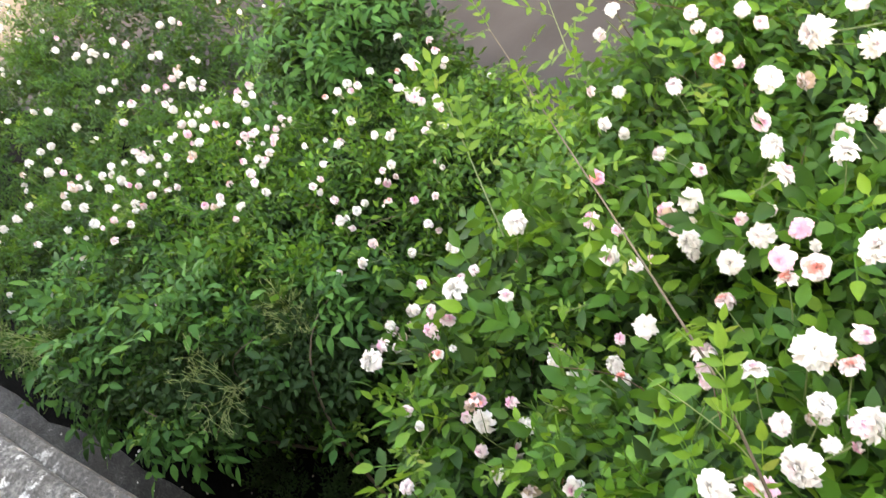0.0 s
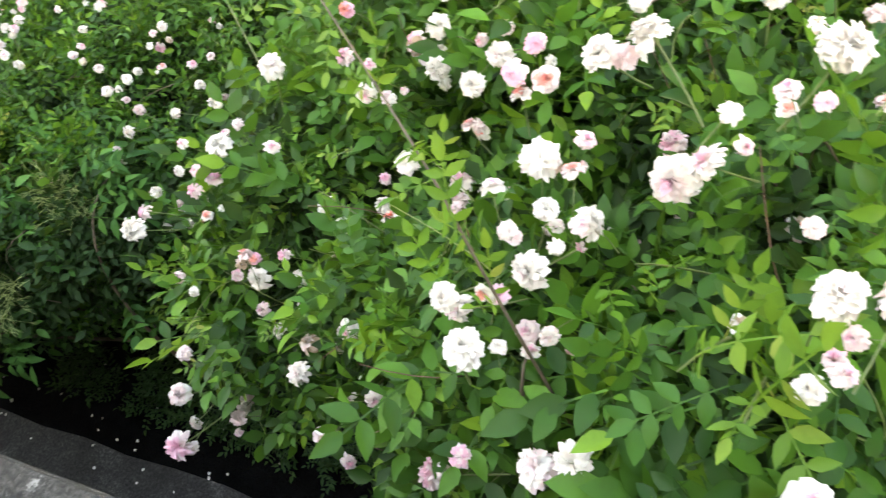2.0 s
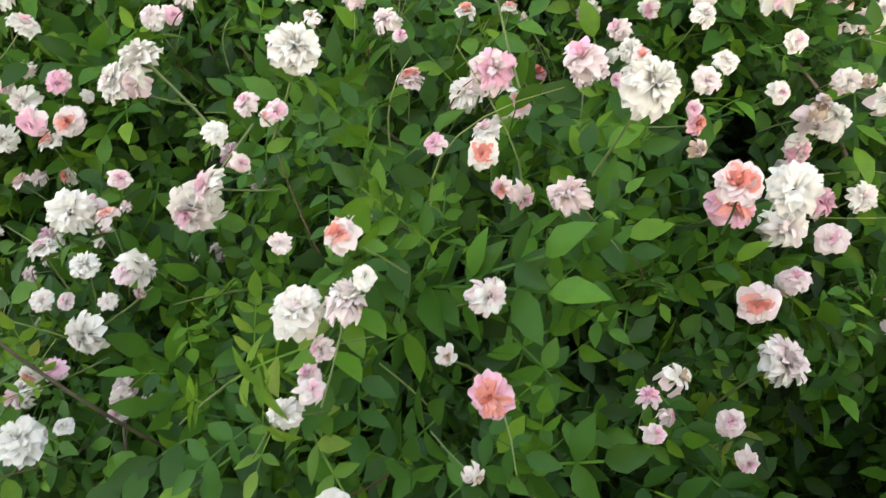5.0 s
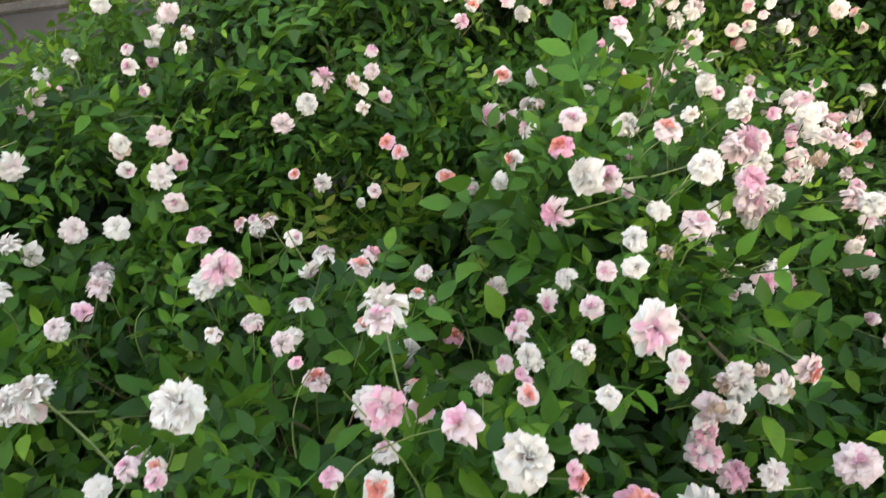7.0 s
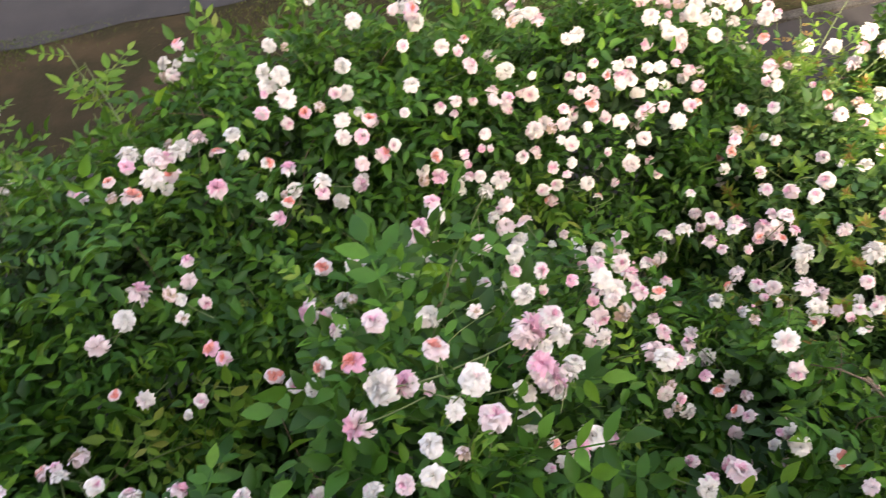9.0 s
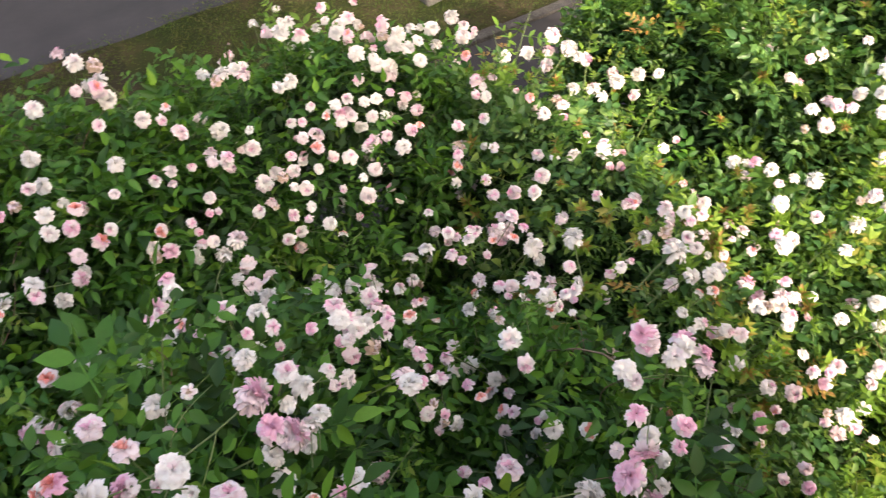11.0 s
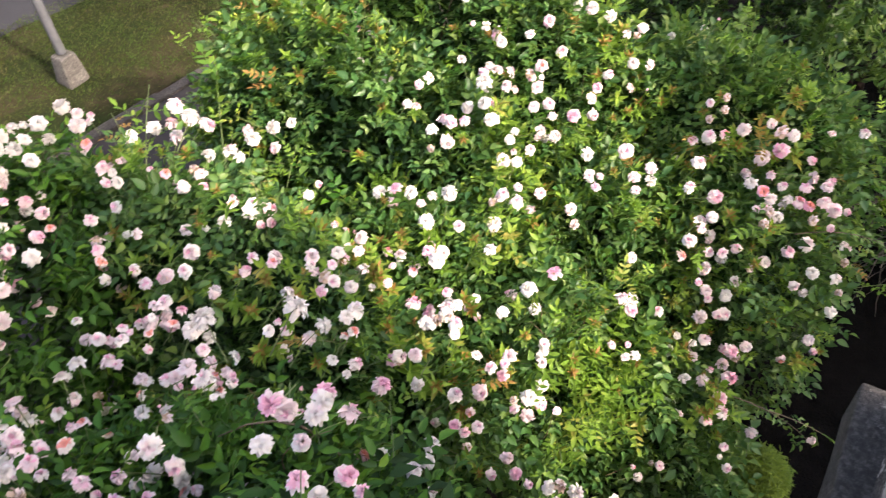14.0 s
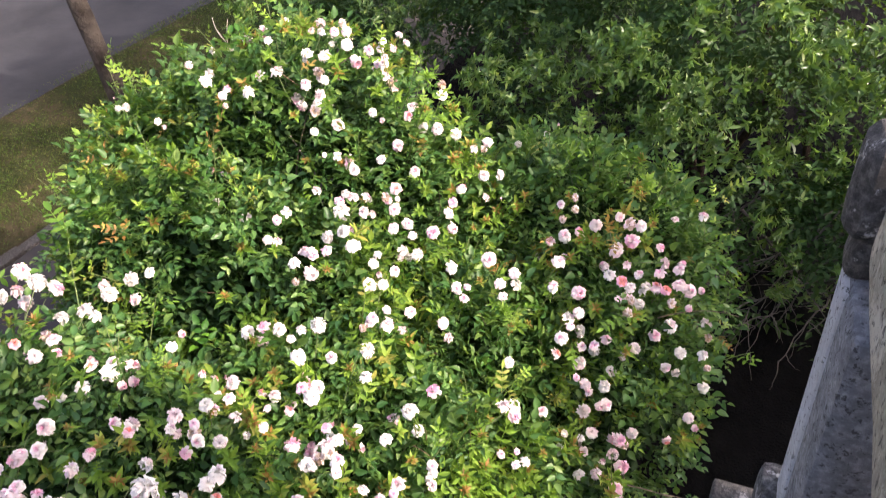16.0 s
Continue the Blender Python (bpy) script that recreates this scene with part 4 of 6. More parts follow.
TALL_BLOOMS.put("faded", (-0.23, 0.39, 2.26, 0.047), (-0.85, 0.77, 1.92, 0.042), (-1.03, 0.4, 1.73, 0.071), (-0.05, 0.45, 2.3, 0.03), (0.17, 0.58, 2.09, 0.054), (-0.27, 1.07, 2.23, 0.035), (-0.29, 1.43, 2.01, 0.047), (0.46, 1.37, 2.19, 0.035), (0.64, 1.41, 1.5, 0.057), (-0.25, 0.88, 2, 0.051), (-0.29, 0.63, 2.18, 0.042), (-0.09, 0.59, 2.21, 0.035))
TALL_BLOOMS.put("blush", (-0.15, 0.59, 2.4, 0.047), (-0.51, 0.41, 2.06, 0.071), (-0.53, 1.13, 2.2, 0.042), (0.62, 1.45, 2, 0.056), (-0.04, 0.64, 2.25, 0.051), (-0.19, 0.42, 2.28, 0.058), (0.15, 1.75, 1.86, 0.065), (-0.96, 1.26, 2.29, 0.035), (-0.97, 1.16, 2.21, 0.035), (-0.75, 1.09, 2.17, 0.035), (-1.09, 1.05, 2, 0.051), (-0.86, 0.93, 1.9, 0.055))
TALL_BLOOMS.put("blush", (-0.69, 0.8, 2.13, 0.05), (-1.57, 0.89, 1.85, 0.039), (-1.43, 0.48, 1.76, 0.043), (-1.5, 1.02, 1.87, 0.035), (-1.37, 0.97, 1.87, 0.043), (-1.62, 0.94, 1.88, 0.035), (-0.61, 0.69, 2.21, 0.035), (-0.51, 0.75, 2.15, 0.035), (0.09, 0.98, 2.15, 0.035), (-0.53, 0.58, 2.13, 0.035), (-0.89, 0.48, 1.86, 0.042), (0.24, 0.54, 2, 0.042), (-0.36, 0.79, 2.28, 0.06), (-0.16, 1.03, 2.25, 0.039), (-0.55, 1.27, 2.09, 0.048), (0.33, 0.63, 1.93, 0.085), (0.45, 0.83, 1.87, 0.059), (0.37, 1, 2.03, 0.04), (-0.2, 1.06, 2.26, 0.035), (-0.59, 1.34, 2.03, 0.05))
TALL_BLOOMS.put("blush", (-0.36, 1.32, 2.13, 0.048), (0.26, 1.88, 1.82, 0.05), (0.22, 1.54, 2.03, 0.052), (0.28, 1.11, 2.19, 0.035), (0.12, 1.25, 1.95, 0.051), (-0.15, 1.26, 2.11, 0.044), (-0.15, 1.11, 2.21, 0.039), (0.2, 0.82, 2.35, 0.035), (0.45, 0.99, 2.06, 0.045), (0.34, 0.95, 2.22, 0.035), (0.23, 1.69, 1.93, 0.047), (0.69, 1.42, 1.98, 0.04), (0.77, 1.51, 1.91, 0.035), (-0.19, 1.28, 2.14, 0.035), (0.65, 1.6, 1.96, 0.042), (0.95, 1.2, 1.61, 0.07), (0, 1.26, 2.01, 0.036), (-0.15, 1.19, 2.18, 0.043), (-0.04, 0.89, 2.18, 0.045), (-2.16, 1.19, 1.61, 0.039), (-0.62, 0.85, 2.14, 0.057))
TALL_BLOOMS.put("blush", (-0.08, 1.17, 1.58, 0.047), (-0.75, 0.92, 1.91, 0.054), (-0.59, 0.78, 2.07, 0.034), (-0.57, 0.57, 2.07, 0.033), (-1.07, 0.51, 1.62, 0.046), (-1.34, 0.72, 1.54, 0.058), (-1.52, 0.41, 1.6, 0.065), (-1.54, 0.31, 1.46, 0.047), (-1.41, 0.41, 1.5, 0.05), (-1.74, 0.39, 1.23, 0.054), (-2.37, 1.13, 1.07, 0.064), (-2.13, 1.15, 1.12, 0.069), (-0.94, 1.09, 2.07, 0.032), (-0.99, 1, 2.06, 0.033), (0.16, 1.34, 1.66, 0.064), (-0.23, 0.67, 2.37, 0.029), (-0.42, 0.94, 2.03, 0.039), (-0.44, 0.96, 1.83, 0.045), (-0.54, 0.88, 1.89, 0.039), (-0.62, 0.71, 2.15, 0.03))
TALL_BLOOMS.put("salmon", (-0.55, 0.81, 2.19, 0.04), (-0.01, 1.01, 2.1, 0.044), (-0.28, 0.86, 2.31, 0.03), (-0.03, 0.52, 2.32, 0.057), (0.02, 1.24, 1.8, 0.051), (0.51, 0.95, 2.15, 0.05), (-1.14, 1.17, 2.11, 0.044), (-1.36, 0.73, 1.77, 0.043), (-1.5, 0.79, 1.82, 0.035), (-0.8, 0.95, 2.07, 0.038), (-0.62, 0.6, 2.19, 0.035), (-0.16, 1.04, 2.1, 0.05), (-0.15, 0.65, 2.42, 0.043), (-0.64, 0.97, 2.19, 0.057), (0.28, 0.83, 2.02, 0.081), (0.31, 0.71, 1.95, 0.075), (0.19, 0.79, 2.32, 0.03), (0.18, 1.43, 2.07, 0.046))
TALL_BLOOMS.put("salmon", (-0.08, 1.2, 2.15, 0.049), (-0.06, 1.06, 2.21, 0.036), (0.15, 0.9, 2.29, 0.035), (0.55, 1.25, 1.89, 0.035), (-0.31, 1.37, 2.08, 0.035), (-0.01, 1.2, 2.04, 0.035), (0.16, 1.28, 1.69, 0.043), (0.25, 1.34, 1.54, 0.051), (-1.03, 0.86, 1.82, 0.048), (-0.62, 0.64, 1.84, 0.038), (-1.31, 0.7, 1.86, 0.043), (-1.58, 0.82, 1.73, 0.044), (-0.87, 1.07, 1.88, 0.047), (0.15, 1.3, 1.64, 0.059), (-0.23, 0.79, 2.16, 0.038))
TALL_BLOOMS.put("pink", (0.45, 0.91, 1.84, 0.061), (-1.36, 0.65, 1.66, 0.044), (-0.69, 1.06, 2.17, 0.045), (-1.26, 0.74, 1.8, 0.035), (-1.53, 0.83, 1.86, 0.041), (-1.63, 0.75, 1.87, 0.042), (-1.52, 0.64, 1.79, 0.035), (-0.28, 0.84, 2.37, 0.035), (-0.52, 0.73, 2.18, 0.039), (-0.79, 0.81, 2.02, 0.03), (-0.66, 0.41, 1.96, 0.045), (0.13, 0.55, 2.13, 0.035), (0.41, 0.96, 1.93, 0.049), (0.38, 0.76, 1.9, 0.053), (0.55, 0.71, 1.81, 0.082), (0.12, 1.05, 2.06, 0.035), (0.41, 0.97, 2, 0.055), (0.61, 0.88, 1.93, 0.078))
TALL_BLOOMS.put("pink", (1.09, 0.99, 1.76, 0.081), (0.16, 1.14, 2.03, 0.037), (0.6, 1.25, 1.84, 0.057), (1, 1.29, 1.44, 0.052), (-1.14, 1.1, 2.05, 0.043), (-1.06, 1.07, 2.07, 0.03), (-1.05, 0.93, 1.87, 0.031), (0.25, 1.05, 2.2, 0.039), (0.32, 1.29, 2.16, 0.055), (0.1, 1.28, 1.55, 0.046), (-0.18, 0.56, 2.37, 0.03), (-0.61, 0.61, 2.16, 0.039), (-2.21, 1.22, 1.1, 0.053), (-0.24, 0.82, 2.38, 0.028), (0.86, 1.38, 1.83, 0.036), (0.87, 1.26, 1.6, 0.034), (1.14, 0.96, 1.61, 0.076))
BACK = [
    (0.31, 1.75, 0.9, 0.96, 0.58, 0.86),
    (-0.48, 2.11, 0.98, 0.99, 0.65, 1.04),
    (0.24, 2.58, 1.1, 0.76, 0.42, 0.93),
    (1.24, 1.12, 0.68, 0.25, 0.9, 1.02),
    (1.08, 2.82, 0.85, 1, 0.53, 0.89),
    (-0.95, 1.56, 1.19, 0.55, 0.44, 1.11),
    (-1.7, 1.86, 1.12, 0.34, 0.32, 0.36),
]
BACK_BLOOMS = Blooms()
BACK_BLOOMS.put("blush", (1.18, 1.32, 1.41, 0.048))
BACK_BLOOMS.put("white", (-0.5, 1.54, 2.05, 0.072), (-0.57, 1.43, 2.05, 0.064), (1.03, 1.29, 1.94, 0.064), (1.11, 1.61, 1.39, 0.069), (1.07, 1.26, 1.56, 0.038), (0.94, 1.41, 1.53, 0.054))
BACK_BLOOMS.put("white", (-0.76, 2.9, 2.0, 0.05), (-0.67, 2.83, 2.02, 0.055), (-0.69, 2.71, 2.03, 0.085), (-0.62, 2.64, 2.0, 0.05), (-0.78, 2.77, 2.0, 0.045))
BACK_BLOOMS.put("blush", (-0.71, 2.62, 2.02, 0.07), (-0.586, 2.39, 1.925, 0.06), (-0.594, 2.1, 2.0, 0.065), (-0.59, 1.985, 2.03, 0.08))
BACK_BLOOMS.put("white", (1.23, 1.05, 1.98, 0.064), (-0.57, 1.95, 2.06, 0.073), (0.45, 1.97, 1.68, 0.061), (-0.14, 2.11, 2.05, 0.082), (0.27, 2.19, 1.75, 0.057), (1.37, 1.2, 2.05, 0.068), (-1.15, 1.36, 2.18, 0.035), (-1.17, 1.3, 2.14, 0.04), (-1.26, 1.52, 2.21, 0.038), (-1.24, 1.57, 2.24, 0.044), (-0.86, 1.38, 2.37, 0.035), (-0.75, 1.41, 2.29, 0.085), (-0.67, 1.45, 2.23, 0.067), (-0.8, 1.3, 2.28, 0.064), (-0.67, 2, 2.13, 0.053), (-0.71, 1.85, 2.12, 0.047), (-0.77, 1.81, 2.12, 0.047), (-0.24, 1.65, 1.83, 0.052), (0.51, 2.07, 1.72, 0.074), (0.68, 2.19, 1.64, 0.063), (1.03, 2.28, 1.47, 0.063))
BACK_BLOOMS.put("white", (0.87, 1.69, 1.69, 0.06), (-0.14, 2.74, 1.97, 0.058), (-0.04, 2.63, 2.03, 0.055), (0.19, 2.51, 2.08, 0.051), (0.33, 2.6, 2.14, 0.045), (0.43, 2.5, 2.1, 0.061), (0.37, 2.39, 2.04, 0.056), (0.2, 2.4, 2.05, 0.073), (0.2, 2.35, 2.01, 0.082), (0.36, 2.37, 1.97, 0.063), (0.33, 2.32, 1.92, 0.056), (0.32, 2.27, 1.9, 0.056), (-0.22, 2.28, 2.01, 0.073), (0.72, 2.02, 1.58, 0.075), (0.54, 2.37, 1.94, 0.057), (0.85, 2.53, 1.79, 0.083), (0.95, 2.69, 1.87, 0.067), (0.61, 2.57, 2.07, 0.053), (0.6, 2.53, 2.03, 0.077), (0.57, 2.53, 2.16, 0.061), (1.11, 2.67, 1.75, 0.053), (1.25, 2.57, 1.67, 0.053))
BACK_BLOOMS.put("white", (1.35, 2.56, 1.64, 0.049), (1.2, 2.79, 1.86, 0.085), (1.38, 2.76, 1.8, 0.085), (1.41, 2.69, 1.74, 0.084), (1.46, 2.64, 1.69, 0.076), (1.56, 2.68, 1.72, 0.085), (1.61, 2.61, 1.66, 0.07), (1.74, 2.73, 1.68, 0.085), (1.24, 2.52, 1.63, 0.048), (1.09, 2.43, 1.57, 0.047), (0.97, 2.02, 1.45, 0.072), (1.49, 1.19, 1.9, 0.042), (1.2, 1.96, 1.51, 0.061), (1.42, 1.19, 1.82, 0.035), (1.26, 2.96, 1.85, 0.035), (1.17, 2.98, 1.82, 0.043), (1.2, 2.95, 1.81, 0.035), (1.27, 2.9, 1.82, 0.057), (1.01, 2.76, 1.82, 0.058))
BACK_BLOOMS.put("white", (1.06, 2.86, 1.76, 0.043), (1.18, 2.76, 1.69, 0.07), (1.51, 2.86, 1.73, 0.045), (1.48, 2.71, 1.68, 0.052), (1.61, 2.75, 1.7, 0.085), (1.66, 2.74, 1.71, 0.049), (1.66, 2.7, 1.68, 0.057), (1.61, 2.69, 1.67, 0.07), (1.53, 2.69, 1.64, 0.057), (1.87, 2.8, 1.64, 0.085), (1.74, 2.71, 1.62, 0.059), (1.4, 2.57, 1.62, 0.056), (1.35, 2.52, 1.6, 0.054), (1.38, 2.38, 1.54, 0.077), (1.27, 1.49, 1.7, 0.039), (0.91, 2.05, 1.44, 0.085), (1.19, 0.98, 1.61, 0.051), (1.41, 1.18, 1.96, 0.043), (0.04, 2.31, 1.97, 0.061), (0.16, 2.44, 2.01, 0.073), (0.16, 2.16, 1.86, 0.056), (-0.26, 1.82, 1.91, 0.073))
BACK_BLOOMS.put("white", (0.66, 1.85, 1.74, 0.073), (0.68, 2.13, 1.59, 0.051), (1.13, 1.52, 1.41, 0.056), (1.64, 1.1, 1.21, 0.078), (1.15, 1.01, 1.83, 0.057), (1.53, 2.64, 1.49, 0.051), (1.21, 2.72, 1.31, 0.066), (1.31, 1.43, 1.93, 0.063), (1.42, 1.38, 1.8, 0.04), (1.11, 1.06, 2.04, 0.05), (0.79, 1.6, 1.87, 0.063), (0.83, 1.63, 1.77, 0.059), (0.77, 2.12, 1.47, 0.052), (0.56, 1.72, 1.74, 0.042), (1.53, 1.2, 1.87, 0.057), (1.43, 1.74, 1.55, 0.084))
BACK_BLOOMS.put("blush", (-0.5, 1.62, 2.08, 0.063), (1.16, 1.99, 1.47, 0.069), (0.71, 2.12, 1.55, 0.085), (-0.46, 1.47, 2.05, 0.057), (-0.56, 1.55, 2.07, 0.048), (0.6, 1.95, 1.69, 0.085), (0.95, 2.37, 1.49, 0.056), (1.03, 2.01, 1.49, 0.085), (0.95, 1.84, 1.59, 0.08), (0.9, 2.41, 1.63, 0.081), (0.85, 2.37, 1.57, 0.062), (1.05, 1.36, 1.45, 0.05), (1.31, 2.61, 1.64, 0.064), (-0.3, 1.74, 1.94, 0.067), (0.73, 2.16, 1.6, 0.061), (0.76, 2.08, 1.59, 0.067), (1.49, 2.9, 1.75, 0.078), (1.51, 2.8, 1.7, 0.085), (1.19, 2.31, 1.48, 0.083), (1.15, 1.98, 1.38, 0.048), (-0.96, 1.39, 2.36, 0.035))
BACK_BLOOMS.put("blush", (-0.89, 1.32, 2.36, 0.035), (-1.24, 1.39, 2.15, 0.035), (-0.83, 1.38, 2.34, 0.035), (-0.64, 1.42, 2.07, 0.066), (-0.54, 2.01, 2.07, 0.062), (-0.6, 1.84, 2.08, 0.048), (0.08, 1.6, 1.8, 0.063), (0.38, 1.86, 1.76, 0.052), (0.9, 2.33, 1.44, 0.064), (-0.11, 2.65, 1.98, 0.049), (0.45, 2.26, 1.84, 0.05), (-0.15, 2.23, 2.02, 0.071), (0.35, 2.23, 1.83, 0.056), (0.28, 1.96, 1.75, 0.055), (0.9, 2.14, 1.42, 0.041), (0.78, 2.42, 1.78, 0.047), (0.66, 2.38, 1.84, 0.045), (0.61, 2.37, 1.84, 0.045), (0.5, 2.31, 1.9, 0.035), (0.55, 2.49, 1.99, 0.049), (0.66, 2.5, 1.95, 0.06), (0.74, 2.5, 1.86, 0.072))
BACK_BLOOMS.put("blush", (0.82, 2.57, 1.83, 0.056), (0.54, 2.49, 2.11, 0.041), (1.17, 2.59, 1.69, 0.044), (1.35, 2.43, 1.57, 0.057), (1.27, 2.42, 1.57, 0.052), (1.25, 2.35, 1.53, 0.059), (1.09, 2.51, 1.65, 0.055), (1.15, 2.43, 1.59, 0.051), (1.02, 2.39, 1.55, 0.067), (0.72, 2.3, 1.76, 0.045), (0.64, 2.25, 1.75, 0.041), (0.67, 2.21, 1.69, 0.048), (1.32, 2.14, 1.45, 0.048), (1.54, 1.74, 1.6, 0.046), (1.5, 1.82, 1.44, 0.07), (1.46, 1.89, 1.49, 0.044), (1.34, 1.92, 1.54, 0.041), (1.28, 2.04, 1.47, 0.046), (1.3, 1.72, 1.49, 0.055), (1.35, 1.68, 1.44, 0.046), (1.34, 1.55, 1.64, 0.054), (1.18, 1.3, 1.96, 0.035))
BACK_BLOOMS.put("blush", (1.17, 1.26, 2.02, 0.035), (0.84, 1.78, 1.7, 0.061), (0.83, 1.68, 1.76, 0.063), (0.98, 1.82, 1.53, 0.043), (0.93, 1.73, 1.55, 0.046), (0.98, 1.54, 1.53, 0.053), (1.06, 1.62, 1.39, 0.051), (1.63, 1.56, 1.76, 0.049), (1.65, 1.45, 1.77, 0.037), (1.28, 1.95, 1.54, 0.058), (1.31, 1.89, 1.54, 0.053), (1.28, 1.54, 1.7, 0.06), (1.25, 1.83, 1.54, 0.042), (1.25, 1.75, 1.53, 0.051), (1.28, 2.84, 1.79, 0.085), (1.43, 2.84, 1.77, 0.061), (1.55, 2.73, 1.68, 0.039), (1.5, 2.64, 1.64, 0.082), (1.29, 2.55, 1.61, 0.051), (1.21, 2.44, 1.55, 0.077), (1.15, 2.54, 1.61, 0.078), (1.1, 2.62, 1.64, 0.051))
BACK_BLOOMS.put("blush", (1.07, 2.51, 1.56, 0.05), (0.97, 2.5, 1.57, 0.065), (1.45, 1.92, 1.52, 0.047), (0.95, 2.34, 1.44, 0.06), (0.73, 2.21, 1.65, 0.085), (1.3, 1.66, 1.55, 0.05), (1.24, 1.67, 1.46, 0.048), (1.11, 1.7, 1.38, 0.049), (0.93, 1.81, 1.54, 0.047), (0.87, 1.41, 1.65, 0.048), (1.44, 1.01, 1.46, 0.052), (1.01, 2.44, 1.6, 0.058), (-0.1, 1.86, 1.94, 0.048), (-0.13, 1.63, 1.8, 0.044), (-0.43, 1.63, 1.72, 0.049), (0.85, 1.45, 1.77, 0.066), (-0.85, 2.26, 1.72, 0.065), (-1.44, 1.56, 1.6, 0.046), (1.32, 2.95, 1.42, 0.055), (1.13, 3.15, 1.32, 0.068), (0.92, 2.49, 1.71, 0.074))
BACK_BLOOMS.put("blush", (0.82, 2.43, 1.75, 0.064), (1.16, 2.5, 1.32, 0.05), (1.36, 2.43, 1.27, 0.05), (1.39, 2.16, 1.25, 0.048), (1.47, 2.1, 1.3, 0.058), (1.16, 2.36, 1.36, 0.047), (1.39, 1.57, 1.48, 0.057), (1.36, 1.46, 1.71, 0.047), (1.25, 1.15, 1.75, 0.05), (1.61, 1.21, 1.05, 0.047), (1.54, 1.04, 1.13, 0.057), (1.47, 1.17, 1.76, 0.046), (1.39, 1.21, 1.92, 0.037), (1.53, 1.42, 1.8, 0.051), (1.47, 1.89, 1.54, 0.053))
BACK_BLOOMS.put("pink", (1.17, 1.08, 2.07, 0.071), (1.61, 1.24, 1.44, 0.079), (-0.22, 1.87, 1.93, 0.076), (-0.55, 2.14, 2.04, 0.072), (0.56, 2.24, 1.7, 0.059), (0.46, 2.06, 1.7, 0.072), (1.2, 1.09, 2, 0.063), (0.11, 2.06, 1.87, 0.051), (0.52, 1.82, 1.79, 0.048), (0.13, 2.34, 1.99, 0.049), (0.33, 2.34, 2, 0.043), (0.37, 2.28, 1.88, 0.056), (0.16, 2.19, 1.91, 0.054), (-0.06, 2.36, 1.95, 0.075), (-0.01, 2.11, 1.97, 0.062), (0.33, 2.18, 1.8, 0.059), (1.43, 1.83, 1.6, 0.049), (1.14, 1.04, 1.88, 0.055), (-0.35, 2.19, 1.98, 0.057), (0.96, 1.6, 1.59, 0.052), (1.53, 2.53, 1.53, 0.061), (1.26, 2.58, 1.62, 0.051))
BACK_BLOOMS.put("pink", (1.49, 1.86, 1.5, 0.041), (1.24, 1.36, 1.95, 0.036), (1.35, 0.94, 1.38, 0.053), (1.26, 1.01, 1.66, 0.046), (-0.85, 1.36, 1.77, 0.055), (1.38, 2.61, 1.41, 0.072), (1.35, 2.54, 1.35, 0.072), (1.34, 2.59, 1.38, 0.059), (1.4, 1.37, 2.03, 0.029), (0.8, 1.66, 1.85, 0.053), (1.07, 0.95, 1.96, 0.061), (1.38, 1.11, 1.25, 0.048), (1.4, 1.88, 1.52, 0.053))
BACK_BLOOMS.put("salmon", (1.01, 1.73, 1.57, 0.057), (1.23, 1.74, 1.49, 0.042), (-0.09, 1.73, 1.84, 0.05), (0.19, 1.9, 1.82, 0.056), (0.03, 1.66, 1.77, 0.055), (-0.88, 1.29, 2.33, 0.035), (0.14, 2.11, 1.87, 0.046), (1.05, 2.23, 1.45, 0.044), (0.24, 2.31, 1.98, 0.042), (0.4, 2.31, 1.91, 0.05), (0.11, 2.22, 1.92, 0.052), (-0.01, 2.28, 1.95, 0.053), (-0.11, 2.17, 2, 0.054), (-0.21, 2.12, 2, 0.072), (0.73, 2.51, 1.95, 0.036), (1.2, 2.55, 1.66, 0.04), (1.12, 2.47, 1.62, 0.064), (0.56, 2.25, 1.77, 0.051), (1.37, 1.85, 1.53, 0.035), (1.08, 1.41, 1.45, 0.042), (1.48, 1.2, 1.83, 0.035), (-0.3, 1.67, 1.85, 0.035))
BACK_BLOOMS.put("salmon", (-0.28, 2.23, 1.98, 0.042), (1.04, 1.45, 1.5, 0.041), (-0.76, 1.29, 1.92, 0.044), (1.52, 2.51, 1.48, 0.045), (1.13, 1.54, 1.32, 0.054), (1.48, 1.17, 1.87, 0.036), (1.44, 1.84, 1.5, 0.053))
BACK_BLOOMS.put("faded", (-0.74, 1.71, 2.15, 0.054), (-0.13, 1.79, 1.9, 0.043), (-0.5, 1.96, 2.05, 0.044), (0.91, 1.41, 1.56, 0.038), (-0.94, 1.51, 1.87, 0.071))
SUNNY = [
    (2.28, 1.54, 0.56, 0.55, 0.76, 0.8),
    (2.88, 1.31, 0.64, 0.3, 0.72, 0.69),
    (1.83, 2.05, 0.72, 0.34, 1, 0.87),
    (2.64, 2.1, 0.79, 0.31, 0.95, 0.9),
    (3.12, 0.75, 0.55, 0.3, 0.54, 0.75),
    (2.52, 0.94, 0.12, 0.3, 0.68, 0.83),
    (3.22, 1.99, 1.01, 0.43, 0.9, 1.01),
    (3.52, 0.93, 0.76, 0.43, 0.71, 0.79),
    (3.1, 2.72, 1, 0.38, 0.42, 0.7),
]
SUNNY_BLOOMS = Blooms()
